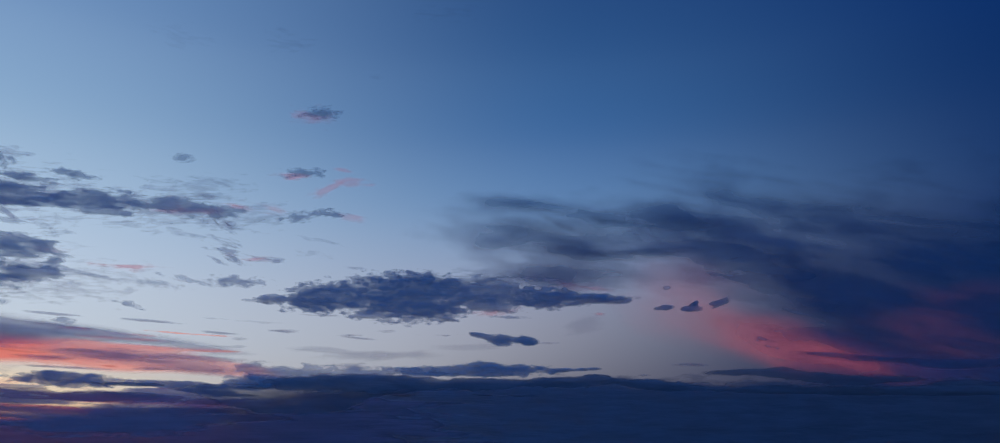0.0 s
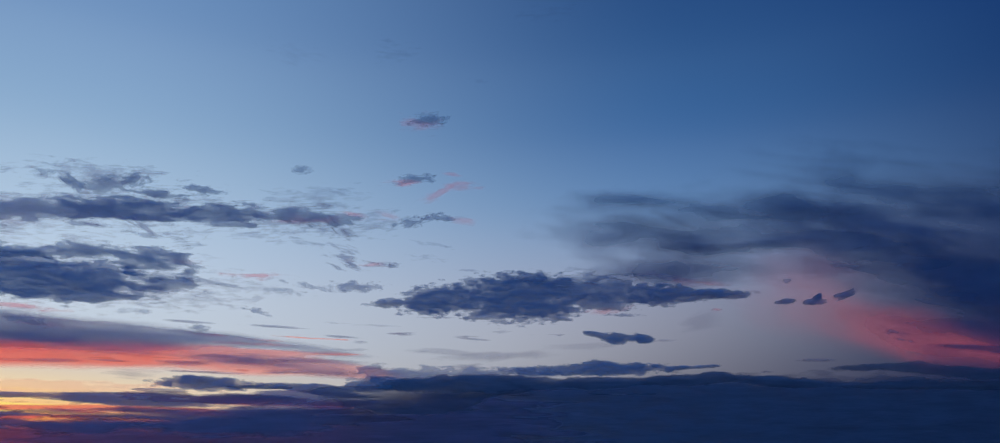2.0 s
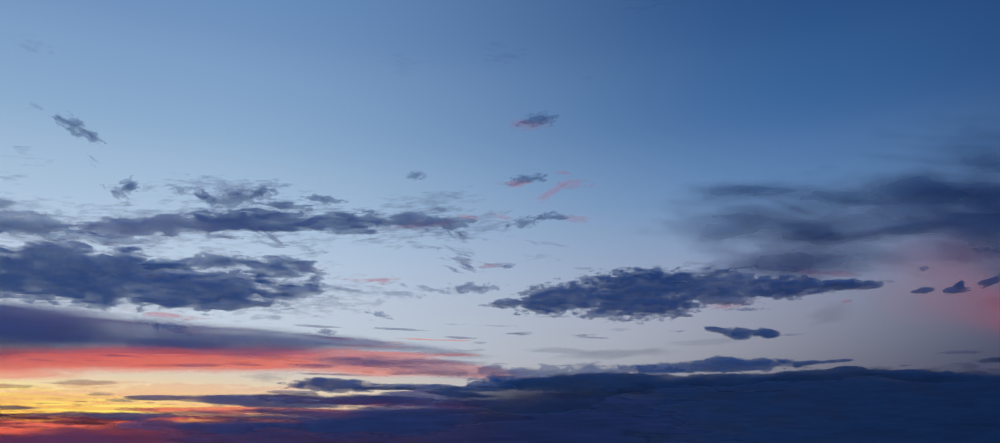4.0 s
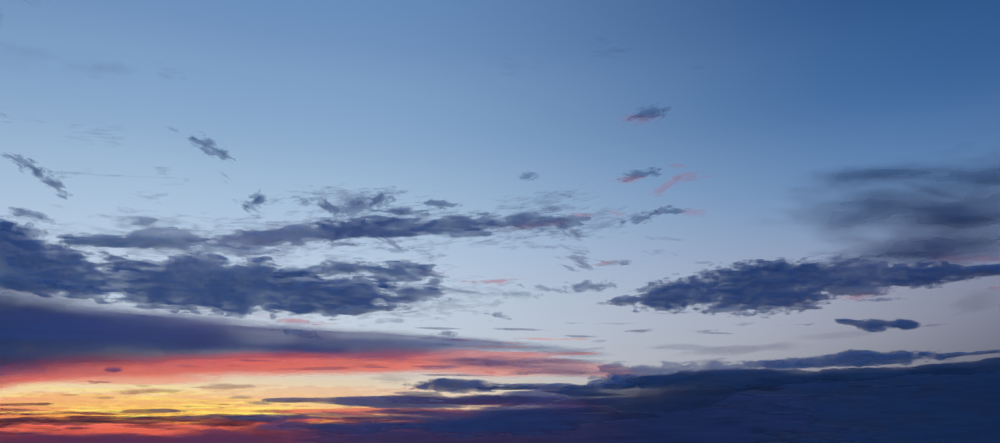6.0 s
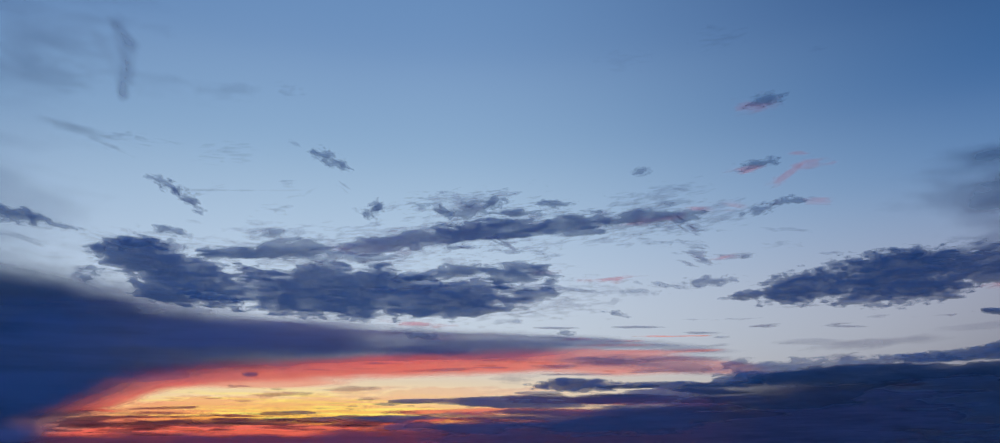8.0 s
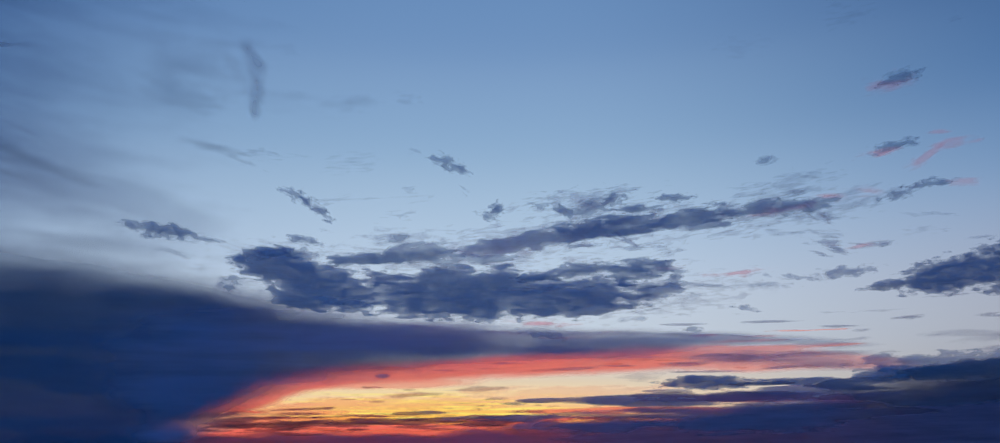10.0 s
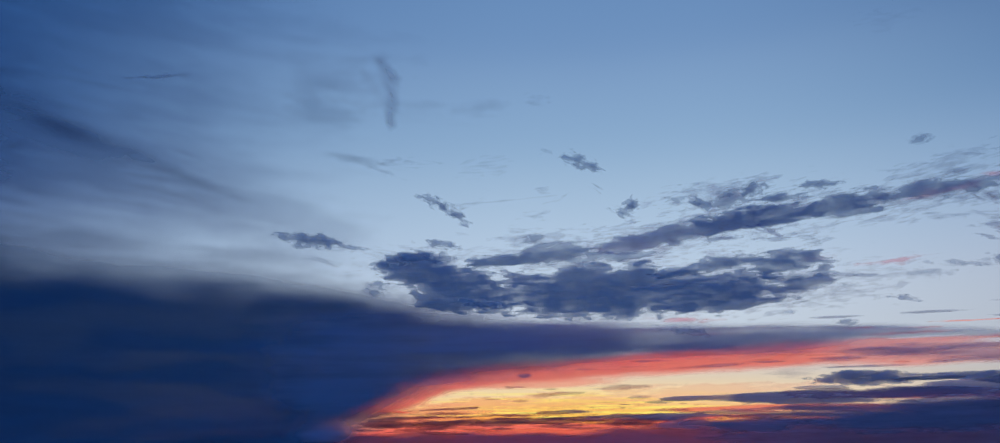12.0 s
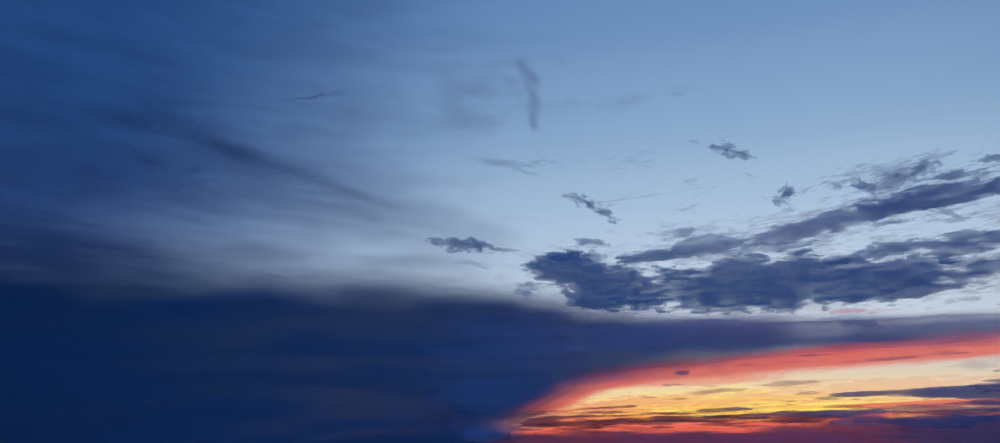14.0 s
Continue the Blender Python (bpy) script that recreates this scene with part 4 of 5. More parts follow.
torn = cloud("torn_cloud", "long torn band of grey violet cloud", DENSE, 3400, [(-41.54, 14.42, 3.84, 0.7, 7.12, 0.8), (-36.67, 15.25, 2.61, 0.8, 6.3, 0.95), (-41.19, 14.42, 2.5, 0.54, 0.3, 0.75), (-38.86, 15.23, 1.54, 0.38, -4.99, 0.65), (-39.12, 14.81, 1.79, 0.6, 4.77, 0.75), (-33.58, 15.73, 4.25, 0.88, 3.23, 0.95), (-32.45, 15.33, 2.81, 0.39, 5.02, 0.92), (-27.41, 15.94, 3.22, 0.87, 0.66, 0.85), (-22.23, 16.18, 3.83, 0.68, -0.16, 0.72), (-27.14, 15.28, 1.72, 0.26, 2.18, 0.6), (-35.36, 16.81, 1.55, 0.53, 13.24, 0.55), (-31.73, 16.77, 1.94, 0.35, 0.03, 0.85)], rag=0.65, grain=0.6, strands=3.5, soft=0.9, cover=0.86, bulge=0.05, full=2.0, fineness=60000)
cloud("thin_skirt", "thin grey violet veil along the torn band", THIN, 3900, [(-41.31, 14.56, 4.54, 1.35, 5.24, 0.5), (-35.18, 15.42, 6.15, 1.68, 8.64, 0.5), (-35.44, 17.33, 3.84, 1.2, 5.53, 0.5), (-24.63, 16.0, 7.03, 1.4, 2.74, 0.55), (-21.44, 17.66, 2.97, 0.79, 10.84, 0.35), (-17.48, 15.89, 2.81, 0.8, 9.8, 0.4)], rag=0.8, grain=0.5, strands=4, soft=0.9, cover=0.5, parent=torn, fineness=30000)
cloud("puff", "dark puff on the torn band", SCRAP, 3085, [(-37.11, 16.87, 0.86, 0.47, -30.55, 0.9)], rag=0.4, grain=0.3, strands=1.5, soft=0.8, cover=0.85, parent=torn)
cloud("puff", "dark puff on the torn band", SCRAP, 3070, [(-33.52, 17.52, 1.19, 0.49, 3.96, 0.95), (-35.26, 17.47, 0.97, 0.38, 11.3, 0.5)], rag=0.4, grain=0.3, strands=1.8, soft=0.8, cover=0.88, parent=torn)
cloud("puff", "dark puff on the torn band", SCRAP, 3055, [(-29.24, 17.41, 1.48, 0.38, -0.35, 0.85)], rag=0.4, grain=0.3, strands=2, soft=0.8, cover=0.75, parent=torn)
cloud("rosy_end", "rosy far end of the torn band", PINK, 4720, [(-20.74, 16.14, 2.15, 0.31, 1.5), (-18.26, 16.5, 1.69, 0.22, -4.4), (-23.02, 15.82, 1.97, 0.22, 2.2)], rag=0.48, grain=0.35, strands=2.5, soft=0.96, cover=0.35, parent=torn)
cloud("small_cloud", "small grey blue cloud puff", SCRAP, 2868, [(-38.86, 17.23, 0.82, 0.37, 1.29, 0.55)], rag=0.4, grain=0.35, strands=1.8, soft=0.8, cover=0.65, group='cloud puffs')
cloud("small_cloud", "small grey blue cloud puff", SCRAP, 2860, [(-35.94, 14.37, 1.37, 0.19, 3.9, 0.75)], rag=0.4, grain=0.35, strands=1.8, soft=0.8, cover=0.85, group='cloud puffs')
cloud("small_cloud", "small grey blue cloud puff", SCRAP, 2852, [(-42.09, 17.04, 0.64, 0.59, 21.15, 0.9)], rag=0.4, grain=0.35, strands=1.8, soft=0.8, cover=0.85, group='cloud puffs')
cloud("small_cloud", "small grey blue cloud puff", SCRAP, 2844, [(-42.64, 16.5, 0.95, 0.35, -18.02, 0.8)], rag=0.4, grain=0.35, strands=1.8, soft=0.8, cover=0.8, group='cloud puffs')
cloud("cloud_wisp", "torn grey wisp of broken cloud", THIN, 2836, [(-19.87, 15.65, 1.29, 0.35, -34.4)], rag=0.42, grain=0.35, strands=2.5, soft=1.19, cover=0.6, group='torn wisps')
cloud("cloud_wisp", "torn grey wisp of broken cloud", THIN, 2828, [(-19.01, 15.24, 1.7, 0.26, -9.0)], rag=0.42, grain=0.35, strands=2.5, soft=1.19, cover=0.6, group='torn wisps')
cloud("cloud_wisp", "torn grey wisp of broken cloud", THIN, 2820, [(-21.74, 14.43, 1.73, 0.26, -6.0)], rag=0.42, grain=0.35, strands=2.5, soft=1.19, cover=0.5, group='torn wisps')
cloud("cloud_wisp", "torn grey wisp of broken cloud", THIN, 2812, [(-19.09, 14.1, 1.27, 0.31, -11.8)], rag=0.42, grain=0.35, strands=2.5, soft=1.19, cover=0.65, group='torn wisps')
cloud("cloud_wisp", "torn grey wisp of broken cloud", THIN, 2900, [(-18.91, 13.57, 1.7, 0.31, -8.7)], rag=0.42, grain=0.35, strands=2.5, soft=1.19, cover=0.7, group='torn wisps')
cloud("cloud_wisp", "torn grey wisp of broken cloud", THIN, 2892, [(-18.52, 13.02, 1.01, 0.26, -18.9)], rag=0.42, grain=0.35, strands=2.5, soft=1.19, cover=0.8, group='torn wisps')
cloud("cloud_wisp", "torn grey wisp of broken cloud", THIN, 2884, [(-19.62, 12.91, 0.85, 0.18, -13.4)], rag=0.42, grain=0.35, strands=2.5, soft=1.19, cover=0.7, group='torn wisps')
cloud("cloud_wisp", "torn grey wisp of broken cloud", THIN, 2876, [(-32.75, 14.63, 1.35, 0.36, -25.2)], rag=0.42, grain=0.35, strands=2.5, soft=1.19, cover=0.65, group='torn wisps')
cloud("cloud_wisp", "torn grey wisp of broken cloud", THIN, 2868, [(-31.83, 14.08, 2.25, 0.22, -3.4)], rag=0.42, grain=0.35, strands=2.5, soft=1.19, cover=0.6, group='torn wisps')
cloud("cloud_wisp", "torn grey wisp of broken cloud", THIN, 2860, [(-29.75, 13.7, 1.12, 0.27, 7.1)], rag=0.42, grain=0.35, strands=2.5, soft=1.19, cover=0.65, group='torn wisps')
cloud("cloud_wisp", "torn grey wisp of broken cloud", THIN, 2852, [(-35.54, 14.35, 1.71, 0.18, 0.5)], rag=0.42, grain=0.35, strands=2.5, soft=1.19, cover=0.55, group='torn wisps')
cloud("cloud_wisp", "torn grey wisp of broken cloud", THIN, 2844, [(-12.64, 14.61, 1.59, 0.17, -8.7)], rag=0.42, grain=0.35, strands=2.5, soft=1.19, cover=0.45, group='torn wisps')
cloud("cloud_wisp", "torn grey wisp of broken cloud", THIN, 2836, [(-13.35, 13.73, 1.4, 0.25, -5.0)], rag=0.42, grain=0.35, strands=2.5, soft=1.19, cover=0.25, group='torn wisps')
cloud("cloud_wisp", "torn grey wisp of broken cloud", THIN, 2828, [(-40.12, 13.51, 1.33, 0.22, 6.6)], rag=0.42, grain=0.35, strands=2.5, soft=1.19, cover=0.4, group='torn wisps')
cloud("cloud_wisp", "torn grey wisp of broken cloud", THIN, 2820, [(-19.93, 18.16, 1.71, 0.35, -4.3)], rag=0.42, grain=0.35, strands=2.5, soft=1.19, cover=0.35, group='torn wisps')
cloud("cloud_wisp", "torn grey wisp of broken cloud", THIN, 2812, [(-20.67, 17.11, 1.72, 0.31, 1.3)], rag=0.42, grain=0.35, strands=2.5, soft=1.19, cover=0.45, group='torn wisps')
cloud("cloud_wisp", "torn grey wisp of broken cloud", THIN, 2900, [(-22.91, 17.81, 2.18, 0.22, -0.2)], rag=0.42, grain=0.35, strands=2.5, soft=1.19, cover=0.25, group='torn wisps')
cloud("cloud_wisp", "torn grey wisp of broken cloud", THIN, 2892, [(-10.39, 12.88, 0.97, 0.12, -2.2)], rag=0.42, grain=0.35, strands=2.5, soft=1.19, cover=0.4, group='torn wisps')
cloud("cloud_wisp", "torn grey wisp of broken cloud", THIN, 2884, [(-16.56, 13.2, 1.25, 0.22, 1.2)], rag=0.42, grain=0.35, strands=2.5, soft=1.19, cover=0.6, group='torn wisps')
cloud("small_cloud", "small flat grey cloud in the pale sky", SCRAP, 2876, [(-18.19, 11.57, 2.32, 0.42, 3.0)], rag=0.4, grain=0.35, strands=3, soft=0.8, cover=0.75, group='flat cloud scraps')
cloud("small_cloud", "small flat grey cloud in the pale sky", SCRAP, 2868, [(-21.03, 11.4, 2.27, 0.21, -7.6)], rag=0.4, grain=0.35, strands=3, soft=0.8, cover=0.5, group='flat cloud scraps')
cloud("small_cloud", "small flat grey cloud in the pale sky", SCRAP, 2860, [(-24.88, 9.64, 1.16, 0.27, -9.5)], rag=0.4, grain=0.35, strands=3, soft=0.8, cover=0.7, group='flat cloud scraps')
cloud("small_cloud", "small flat grey cloud in the pale sky", SCRAP, 2852, [(-28.5, 8.34, 0.85, 0.27, -0.8)], rag=0.4, grain=0.35, strands=3, soft=0.8, cover=0.75, group='flat cloud scraps')
cloud("small_cloud", "small flat grey cloud in the pale sky", SCRAP, 2844, [(-23.26, 11.09, 2.08, 0.27, -5.1)], rag=0.4, grain=0.35, strands=3, soft=0.8, cover=0.4, group='flat cloud scraps')
cloud("small_cloud", "small flat grey cloud in the pale sky", SCRAP, 2836, [(-32.32, 9.17, 1.14, 0.22, 4.7)], rag=0.4, grain=0.35, strands=3, soft=0.8, cover=0.45, group='flat cloud scraps')
cloud("small_cloud", "small flat grey cloud in the pale sky", SCRAP, 2828, [(-30.95, 9.83, 0.66, 0.11, 4.5)], rag=0.4, grain=0.35, strands=3, soft=0.8, cover=0.5, group='flat cloud scraps')
cloud("small_cloud", "feathery grey cloud above the broken one", SCRAP, 2820, [(-56.36, 14.54, 0.81, 0.32, -3.61, 0.8), (-55.23, 14.37, 0.82, 0.34, -7.16, 0.75)], rag=0.4, grain=0.35, strands=2, soft=0.8, cover=0.75)
cloud("small_cloud", "detached dark cloud with a torn rim", SCRAP, 2812, [(-65.73, 14.41, 2.03, 0.52, -0.33, 0.95), (-64.06, 14.29, 1.98, 0.47, -7.75, 0.95), (-67.15, 14.45, 0.78, 0.31, -2.76, 0.7), (-62.26, 14.0, 1.06, 0.24, -8.85, 0.6)], rag=0.4, grain=0.4, strands=2.2, soft=0.8, cover=0.92)
cloud("cloud_wisp", "feathery scrap below the detached cloud", THIN, 2900, [(-64.53, 13.03, 1.12, 0.31, -12.4), (-63.54, 12.77, 0.69, 0.22, -12.6)], rag=0.48, grain=0.4, strands=1.8, soft=1.36, cover=0.42)
cloud("slanting_cloud", "slanting dark cloud streak", SCRAP, 2892, [(-56.88, 17.64, 0.97, 0.39, -15.88, 0.8), (-55.84, 17.15, 0.88, 0.48, -20.2, 0.9), (-54.73, 16.43, 0.96, 0.45, -36.61, 0.9)], rag=0.4, grain=0.4, strands=1.8, soft=0.8, cover=0.88)
cloud("small_cloud", "small blue grey puff high up", SCRAP, 2884, [(-45.85, 20.29, 1.23, 0.64, -16.1), (-44.77, 19.83, 0.82, 0.43, -26.7)], rag=0.4, grain=0.4, strands=1.6, soft=0.8, cover=0.75)
cloud("small_cloud", "tiny soft grey cloud scrap", SCRAP, 2876, [(-22.64, 19.44, 0.79, 0.32, -0.6)], rag=0.4, grain=0.4, strands=2, soft=0.8, cover=0.6)
cloud("upright_wisp", "upright smoky wisp of high cloud", SMOKE, 2868, [(-60.81, 26.96, 1.01, 0.58, -47.7), (-60.06, 25.99, 1.2, 0.69, -58.5), (-59.95, 24.65, 1.34, 0.51, -78.1), (-59.96, 23.27, 1.2, 0.4, 92.7), (-61.38, 25.37, 2.19, 0.61, -48.1, 0.1)], rag=0.35, grain=0.8, strands=2.2, soft=1.1, cover=0.34)
cloud("cloud_wisp", "faint thin wisp of high cloud", VEIL, 2860, [(-52.58, 24.09, 3.02, 0.59, 5.0)], rag=0.7, grain=0.6, strands=2.5, soft=1.1, cover=0.18, group='faint wisps')
cloud("cloud_wisp", "faint thin wisp of high cloud", THIN, 2852, [(-49.01, 24.52, 1.0, 0.51, 3.6)], rag=0.42, grain=0.6, strands=2.5, soft=1.87, cover=0.22, group='faint wisps')
cloud("cloud_wisp", "faint thin wisp of high cloud", VEIL, 2844, [(-62.36, 20.17, 2.45, 0.36, -5.0)], rag=0.7, grain=0.6, strands=2.5, soft=1.1, cover=0.3, group='faint wisps')
cloud("cloud_wisp", "faint thin wisp of high cloud", THIN, 2836, [(-59.06, 20.15, 1.48, 0.33, 0.6)], rag=0.42, grain=0.6, strands=2.5, soft=1.87, cover=0.45, group='faint wisps')
cloud("cloud_wisp", "faint thin wisp of high cloud", THIN, 2828, [(-60.54, 19.47, 1.82, 0.2, -17.0)], rag=0.42, grain=0.6, strands=2.5, soft=1.87, cover=0.4, group='faint wisps')
cloud("cloud_wisp", "faint thin wisp of high cloud", THIN, 2820, [(-56.83, 20.15, 1.15, 0.25, 3.1)], rag=0.42, grain=0.6, strands=2.5, soft=1.87, cover=0.22, group='faint wisps')
cloud("cloud_wisp", "faint thin wisp of high cloud", THIN, 2812, [(-52.6, 19.93, 2.02, 0.76, 6.8)], rag=0.42, grain=0.6, strands=2.5, soft=1.87, cover=0.2, group='faint wisps')
cloud("cloud_wisp", "faint thin wisp of high cloud", THIN, 2900, [(-49.03, 16.51, 1.17, 0.35, 4.5)], rag=0.42, grain=0.6, strands=2.5, soft=1.87, cover=0.38, group='faint wisps')
cloud("cloud_wisp", "faint thin wisp of high cloud", THIN, 2892, [(-48.29, 18.31, 0.59, 0.26, 4.8)], rag=0.42, grain=0.6, strands=2.5, soft=1.87, cover=0.4, group='faint wisps')
cloud("cloud_wisp", "faint thin wisp of high cloud", THIN, 2884, [(-44.45, 18.31, 0.61, 0.22, -37.2)], rag=0.42, grain=0.6, strands=2.5, soft=1.87, cover=0.5, group='faint wisps')
cloud("cloud_wisp", "faint thin wisp of high cloud", VEIL, 2876, [(-51.08, 17.59, 4.52, 0.13, 5.5)], rag=0.7, grain=0.6, strands=2.5, soft=1.1, cover=0.3, group='faint wisps')
cloud("cloud_wisp", "faint thin wisp of high cloud", THIN, 2868, [(-48.27, 21.01, 0.5, 0.22, -15.2)], rag=0.42, grain=0.6, strands=2.5, soft=1.87, cover=0.3, group='faint wisps')
cloud("cloud_wisp", "faint thin wisp of high cloud", THIN, 2860, [(-54.03, 17.34, 1.12, 0.38, 17.0)], rag=0.42, grain=0.6, strands=2.5, soft=1.87, cover=0.3, group='faint wisps')
cloud("cloud_wisp", "faint thin wisp of high cloud", THIN, 2852, [(-47.35, 17.68, 0.85, 0.17, 19.7)], rag=0.42, grain=0.6, strands=2.5, soft=1.87, cover=0.3, group='faint wisps')
cloud("cloud_wisp", "faint thin wisp of high cloud", THIN, 2844, [(-74.71, 24.49, 1.01, 0.16, 14.2)], rag=0.42, grain=0.6, strands=2.5, soft=1.87, cover=0.45, group='faint wisps')
cloud("cloud_wisp", "faint thin wisp of high cloud", THIN, 2836, [(-76.55, 24.02, 1.52, 0.12, 12.8)], rag=0.42, grain=0.6, strands=2.5, soft=1.87, cover=0.25, group='faint wisps')
cloud("cloud_wisp", "faint thin wisp of high cloud", THIN, 2828, [(-65.38, 11.33, 1.02, 0.13, -1.4)], rag=0.42, grain=0.6, strands=2.5, soft=1.87, cover=0.5, group='faint wisps')
cloud("cloud_wisp", "faint thin wisp of high cloud", THIN, 2820, [(-16.4, 27.77, 1.55, 0.84, 2.1)], rag=0.42, grain=0.6, strands=2.5, soft=1.87, cover=0.2, group='faint wisps')
cloud("cloud_wisp", "faint thin wisp of high cloud", THIN, 2812, [(-23.6, 27.07, 1.94, 0.77, -4.5)], rag=0.42, grain=0.6, strands=2.5, soft=1.87, cover=0.1, group='faint wisps')
cloud("cloud_wisp", "faint thin wisp of high cloud", THIN, 2900, [(16.46, 13.09, 0.58, 0.13, 11.7)], rag=0.42, grain=0.6, strands=2.5, soft=1.87, cover=0.5, group='faint wisps')
cloud("cloud_wisp", "faint thin wisp of high cloud", THIN, 2892, [(-4.25, 30.71, 2.61, 0.59, 2.1)], rag=0.42, grain=0.6, strands=2.5, soft=1.87, cover=0.12, group='faint wisps')
cloud("cloud_wisp", "faint thin wisp of high cloud", THIN, 2884, [(-9.52, 26.17, 0.52, 0.35, 4.2)], rag=0.42, grain=0.6, strands=2.5, soft=1.87, cover=0.15, group='faint wisps')
cloud("cloud_wisp", "faint thin wisp of high cloud", VEIL, 2876, [(-64.66, 25.23, 4.01, 1.54, 1.0)], rag=0.7, grain=0.6, strands=2.5, soft=1.1, cover=0.16, group='faint wisps')
cloud("cloud_wisp", "faint thin wisp of high cloud", VEIL, 2868, [(-65.07, 23.19, 3.65, 0.93, -4.7)], rag=0.7, grain=0.6, strands=2.5, soft=1.1, cover=0.2, group='faint wisps')
cloud("cloud_wisp", "faint thin wisp of high cloud", VEIL, 2860, [(-62.22, 26.97, 4.88, 0.7, 3.1)], rag=0.7, grain=0.6, strands=2.5, soft=1.1, cover=0.1, group='faint wisps')
cloud("cloud_wisp", "faint thin wisp of high cloud", VEIL, 2852, [(-58.56, 24.09, 4.46, 0.57, 2.2)], rag=0.7, grain=0.6, strands=2.5, soft=1.1, cover=0.1, group='faint wisps')

# small wisps with rosy undersides
cloud("rosy_wisp", "faint rosy veil under a dusky puff", PINK, 4720, [(-14.14, 23.01, 1.82, 0.68, -2.6)], rag=0.36, grain=0.5, strands=2, soft=1.32, cover=0.24)
cloud("small_cloud", "small dusky puff high up", SCRAP, 2828, [(-13.08, 23.43, 1.27, 0.46, 2.1), (-14.12, 23.22, 1.02, 0.31, 4.7)], rag=0.4, grain=0.4, strands=2, soft=0.8, cover=0.7)
cloud("rosy_wisp", "rosy lit cloud wisp", PINK, 4720, [(-15.19, 18.97, 1.72, 0.26, 2.2)], rag=0.36, grain=0.4, strands=2.5, soft=0.96, cover=0.42, group='rosy wisps')
cloud("rosy_wisp", "rosy lit cloud wisp", PINK, 4720, [(-12.47, 18.25, 1.69, 0.38, 24.9)], rag=0.36, grain=0.4, strands=2.5, soft=0.96, cover=0.28, group='rosy wisps')
cloud("rosy_wisp", "rosy lit cloud wisp", PINK, 4720, [(-10.94, 18.79, 1.56, 0.34, 3.1)], rag=0.36, grain=0.4, strands=2.5, soft=0.96, cover=0.28, group='rosy wisps')
cloud("rosy_wisp", "rosy lit cloud wisp", PINK, 4720, [(-11.68, 19.65, 0.79, 0.17, -4.4)], rag=0.36, grain=0.4, strands=2.5, soft=0.96, cover=0.24, group='rosy wisps')
cloud("rosy_wisp", "rosy lit cloud wisp", PINK, 4720, [(-10.4, 16.32, 1.55, 0.25, -6.8)], rag=0.36, grain=0.4, strands=2.5, soft=0.96, cover=0.24, group='rosy wisps')
cloud("rosy_wisp", "rosy lit cloud wisp", PINK, 4720, [(-16.48, 16.71, 1.5, 0.3, -10.2)], rag=0.36, grain=0.4, strands=2.5, soft=0.96, cover=0.24, group='rosy wisps')
cloud("rosy_wisp", "rosy lit cloud wisp", PINK, 4720, [(-16.99, 13.19, 1.42, 0.22, 1.3)], rag=0.36, grain=0.4, strands=2.5, soft=0.96, cover=0.39, group='rosy wisps')
cloud("rosy_wisp", "rosy lit cloud wisp", PINK, 4720, [(-25.46, 12.0, 2.21, 0.31, 1.3)], rag=0.36, grain=0.4, strands=2.5, soft=0.96, cover=0.56, group='rosy wisps')
cloud("rosy_wisp", "rosy lit cloud wisp", PINK, 4720, [(-38.41, 8.92, 2.13, 0.26, 0.7)], rag=0.36, grain=0.4, strands=2.5, soft=0.96, cover=0.56, group='rosy wisps')
cloud("rosy_wisp", "rosy lit cloud wisp", PINK, 4720, [(-40.87, 9.19, 1.32, 0.18, -3.9)], rag=0.36, grain=0.4, strands=2.5, soft=0.96, cover=0.24, group='rosy wisps')
cloud("rosy_wisp", "rosy lit cloud wisp", PINK, 4720, [(-30.0, 12.54, 1.79, 0.27, 2.2)], rag=0.36, grain=0.4, strands=2.5, soft=0.96, cover=0.21, group='rosy wisps')
cloud("small_cloud", "dusky cloud scrap with a rosy rim", SCRAP, 2828, [(-14.42, 19.24, 1.64, 0.37, 4.0)], rag=0.4, grain=0.4, strands=2.5, soft=0.8, cover=0.75, group='dusky scraps')
cloud("small_cloud", "dusky cloud scrap with a rosy rim", SCRAP, 2820, [(-14.59, 16.2, 1.3, 0.47, 10.3)], rag=0.4, grain=0.4, strands=2.5, soft=0.8, cover=0.75, group='dusky scraps')
cloud("small_cloud", "dusky cloud scrap with a rosy rim", SCRAP, 2812, [(-12.64, 16.57, 1.48, 0.31, -0.9)], rag=0.4, grain=0.4, strands=2.5, soft=0.8, cover=0.8, group='dusky scraps')
cloud("small_cloud", "dusky cloud scrap with a rosy rim", SCRAP, 2900, [(-38.84, 8.26, 2.11, 0.32, -9.2)], rag=0.4, grain=0.4, strands=2.5, soft=0.8, cover=0.7, group='dusky scraps')
cloud("small_cloud", "dusky cloud scrap with a rosy rim", SCRAP, 2892, [(-15.72, 13.1, 0.87, 0.21, -1.0)], rag=0.4, grain=0.4, strands=2.5, soft=0.8, cover=0.6, group='dusky scraps')
cloud("cloud_streak", "thin dark streak of low cloud", STREAK, 4380, [(-23.38, 8.64, 2.76, 0.11, -1.6)], rag=0.36, grain=0.25, strands=4, soft=1.19, cover=0.6, group='low streaks')
cloud("cloud_streak", "thin dark streak of low cloud", STREAK, 4380, [(-19.09, 8.11, 1.51, 0.1, -2.1)], rag=0.36, grain=0.25, strands=4, soft=1.19, cover=0.5, group='low streaks')
cloud("cloud_streak", "thin dark streak of low cloud", STREAK, 4380, [(-14.89, 8.4, 1.11, 0.13, -2.9)], rag=0.36, grain=0.25, strands=4, soft=1.19, cover=0.5, group='low streaks')
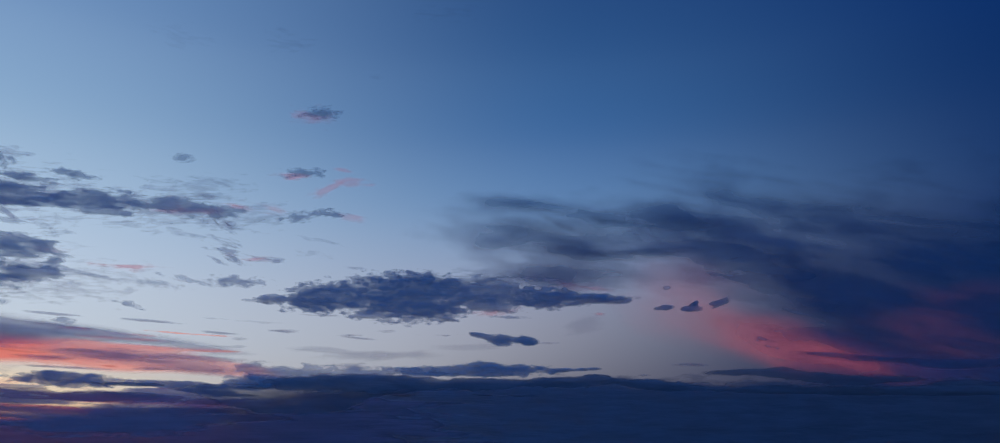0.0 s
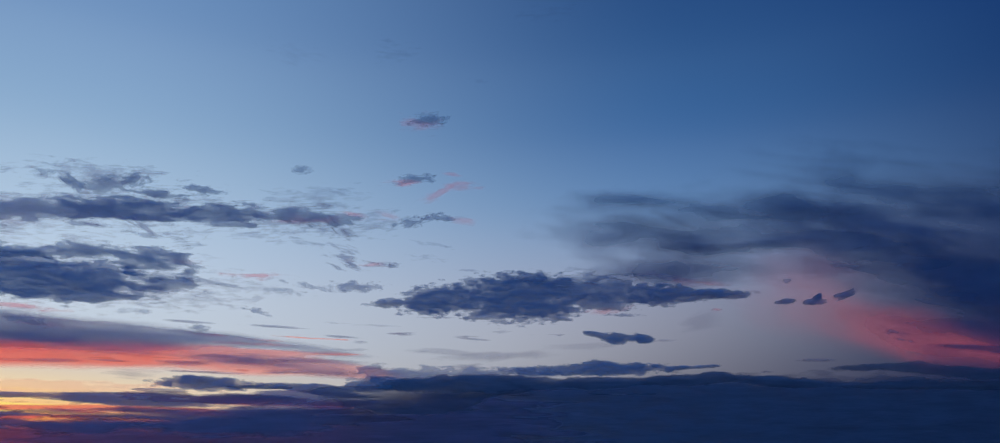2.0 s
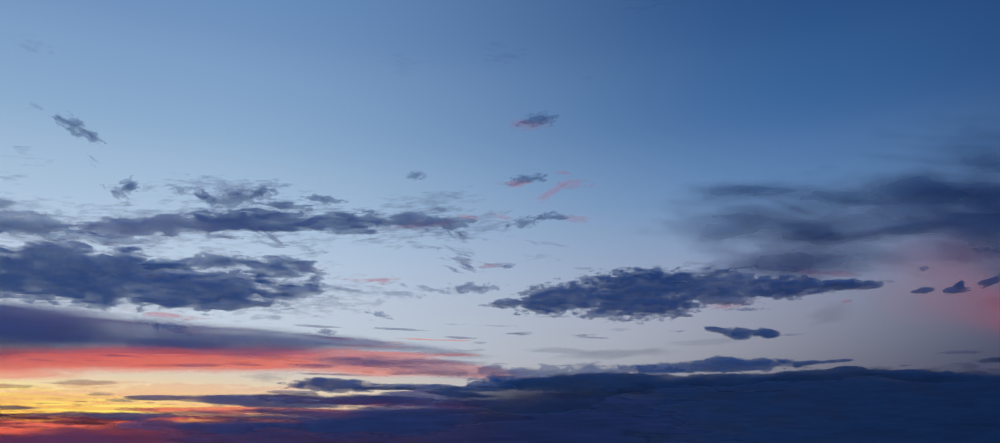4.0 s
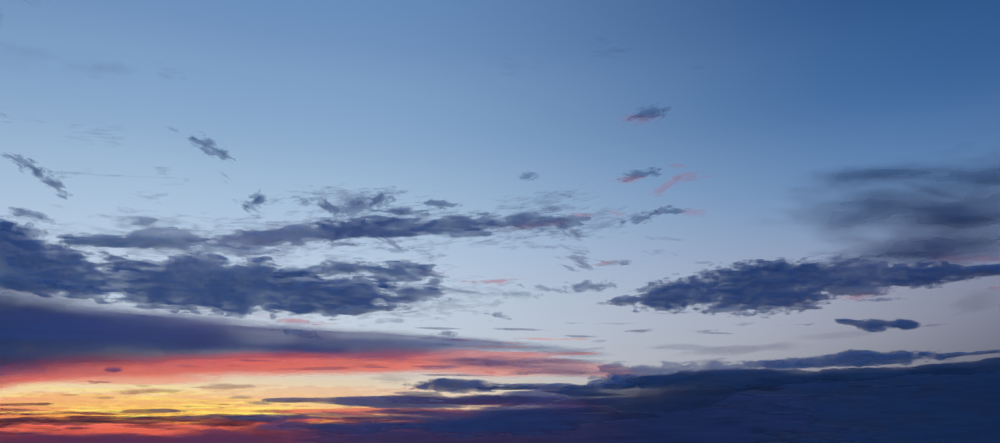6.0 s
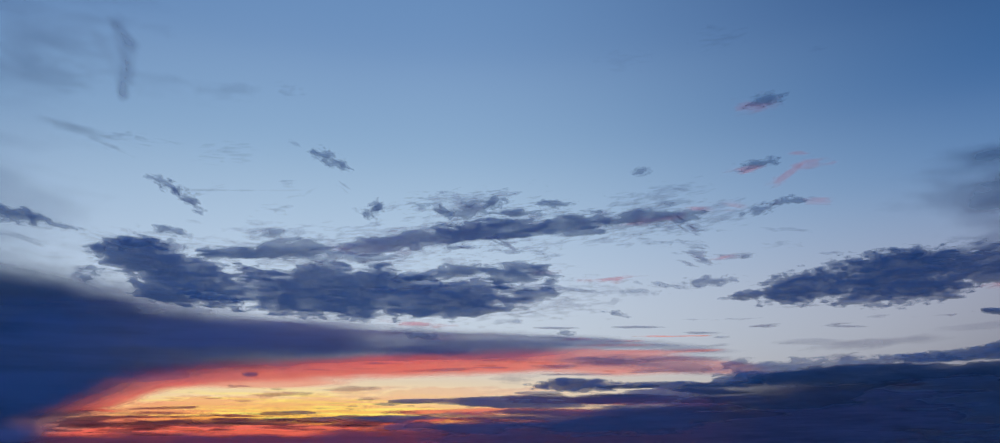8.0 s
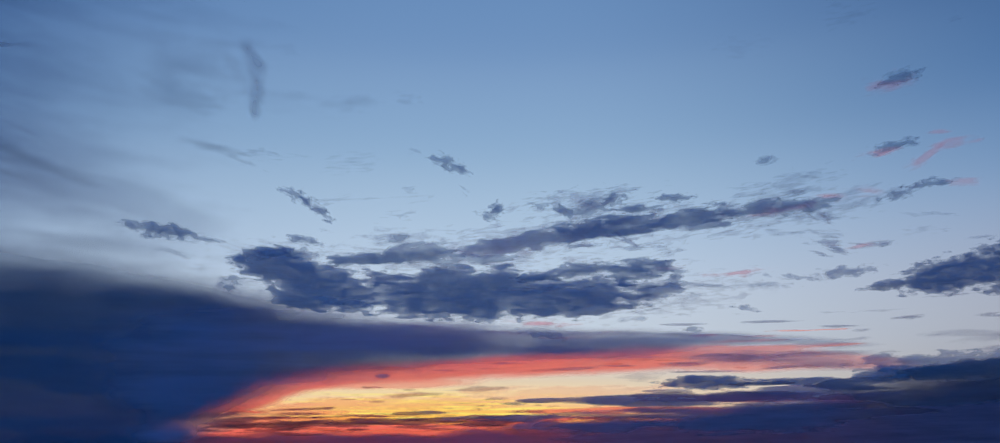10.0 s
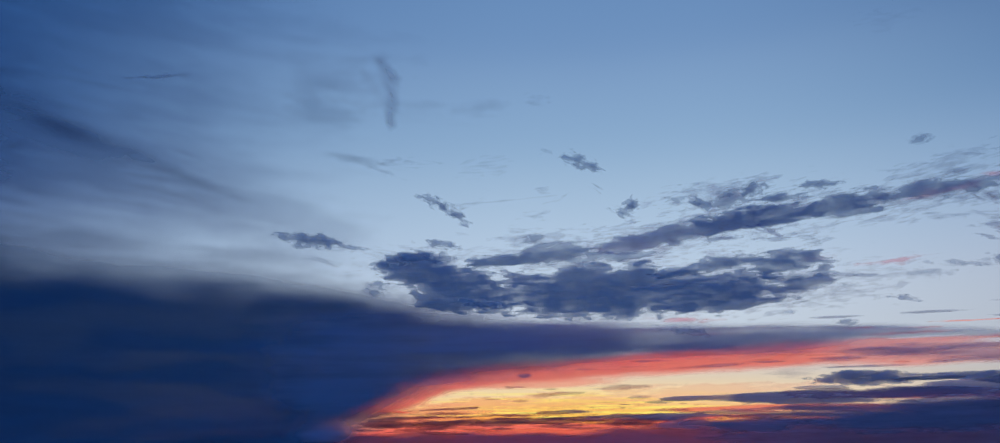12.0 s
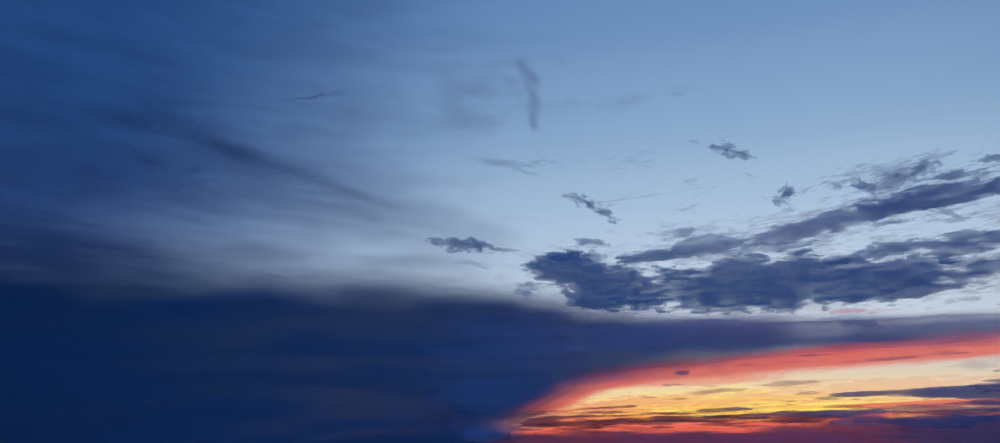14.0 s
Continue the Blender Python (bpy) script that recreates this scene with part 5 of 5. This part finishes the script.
cloud("cloud_streak", "thin dark streak of low cloud", STREAK, 4380, [(-9.76, 8.07, 1.6, 0.1, -3.6)], rag=0.36, grain=0.25, strands=4, soft=1.19, cover=0.4, group='low streaks')
cloud("cloud_streak", "thin dark streak of low cloud", STREAK, 4380, [(-29.17, 8.7, 1.41, 0.11, -0.7)], rag=0.36, grain=0.25, strands=4, soft=1.19, cover=0.5, group='low streaks')
cloud("cloud_streak", "thin dark streak of low cloud", STREAK, 4602, [(-49.95, 5.29, 0.56, 0.19, -0.2)], rag=0.36, grain=0.25, strands=4, soft=1.19, cover=0.85, group='low streaks')
cloud("cloud_streak", "thin dark streak of low cloud", STREAK, 4380, [(12.97, 6.19, 1.34, 0.1, -1.4)], rag=0.36, grain=0.25, strands=4, soft=1.19, cover=0.4, group='low streaks')
cloud("cloud_streak", "thin dark streak of low cloud", STREAK, 4380, [(9.94, 5.57, 0.55, 0.1, -1.0)], rag=0.36, grain=0.25, strands=4, soft=1.19, cover=0.5, group='low streaks')
cloud("cloud_streak", "thin dark streak of low cloud", STREAK, 4380, [(-15.16, 8.43, 1.32, 0.1, 2.3)], rag=0.36, grain=0.25, strands=4, soft=1.19, cover=0.35, group='low streaks')
cloud("cloud_streak", "thin dark streak of low cloud", STREAK, 4380, [(-10.86, 8.18, 0.91, 0.11, 1.6)], rag=0.36, grain=0.25, strands=4, soft=1.19, cover=0.35, group='low streaks')
cloud("cloud_streak", "thin dark streak of low cloud", STREAK, 4380, [(-10.32, 6.16, 1.14, 0.21, 1.1)], rag=0.36, grain=0.25, strands=4, soft=1.19, cover=0.4, group='low streaks')
cloud("cloud_streak", "thin dark streak of low cloud", STREAK, 4614, [(-42.19, 3.86, 0.91, 0.16, -0.6)], rag=0.36, grain=0.25, strands=4, soft=1.19, cover=0.5, group='low streaks')
cloud("cloud_streak", "thin dark streak of low cloud", STREAK, 4608, [(-40.93, 3.51, 1.12, 0.15, -0.7)], rag=0.36, grain=0.25, strands=4, soft=1.19, cover=0.7, group='low streaks')
cloud("cloud_streak", "thin dark streak of low cloud", STREAK, 4602, [(-32.15, 5.24, 1.67, 0.35, -1.9)], rag=0.36, grain=0.25, strands=4, soft=1.19, cover=0.25, group='low streaks')


# ---------------------------------------------------------------- fine streaks in the afterglow and over the pale band
def streaks(count, seed, name, label, mat, far, azs, els, widths, heights, covers, rise=0.0, group=""):
    rng = random.Random(seed)
    for _ in range(count):
        az = rng.uniform(*azs)
        el = rng.uniform(*els)
        lobes = [(az, el, rng.uniform(*widths), rng.uniform(*heights), rise + rng.uniform(-1, 1)),
                 (az + rng.uniform(-1, 1) * widths[0], el + rng.uniform(-1, 1) * heights[1], rng.uniform(*widths) * 0.6, rng.uniform(*heights) * 0.8, rise)]
        cloud(name, label, mat, far + rng.uniform(-25, 25), lobes, rag=0.8, grain=0.14, strands=12, soft=0.8, cover=rng.uniform(*covers), step=0.075, group=group)


streaks(22, 3, "cloud_streak", "thin maroon streak low over the sunset", DUSK, 4640, (-61, -36), (1.3, 3.0), (1.0, 3.4), (0.05, 0.13), (0.3, 0.6), group="sunset streaks")
streaks(24, 5, "sunlit_cloud_streak", "fiery red streak low over the sunset", LIT, 4845, (-61, -34), (1.0, 2.9), (1.0, 3.6), (0.04, 0.11), (0.6, 0.95), group="sunlit streaks")
streaks(9, 8, "cloud_streak", "tiny rusty streak in the yellow afterglow", DUSK, 4640, (-56, -34), (2.9, 4.6), (0.3, 1.3), (0.04, 0.09), (0.3, 0.6), group="sunset streaks")
streaks(16, 11, "cloud_streak", "hair thin grey streak in the pale sky", THIN, 4500, (-34, 5), (7.0, 10.5), (0.4, 1.8), (0.05, 0.1), (0.25, 0.55), group="pale band streaks")

streaks(16, 21, "sunlit_cloud_streak", "rosy streak drawn along the violet tail", LIT, 4820, (-50, -18), (5.6, 8.0), (1.0, 3.2), (0.04, 0.1), (0.35, 0.7), rise=-1.0, group="rosy tail streaks")
streaks(14, 24, "cloud_streak", "dusky violet streak across the red sheet", SMOKE, 4400, (-50, -20), (5.4, 8.0), (0.8, 2.8), (0.04, 0.1), (0.3, 0.6), rise=-1.0, group="violet streaks")
streaks(10, 27, "cloud_streak", "thin slate streak running along the bank", BANK, 2850, (-24, 2), (3.2, 4.8), (0.8, 2.4), (0.05, 0.13), (0.5, 0.85), group="bank streaks")
streaks(34, 31, "cloud_streak", "maroon streak over the last red light", DUSK, 4630, (-61, -36), (1.5, 2.75), (0.5, 2.2), (0.035, 0.1), (0.5, 0.9), group="maroon streaks")
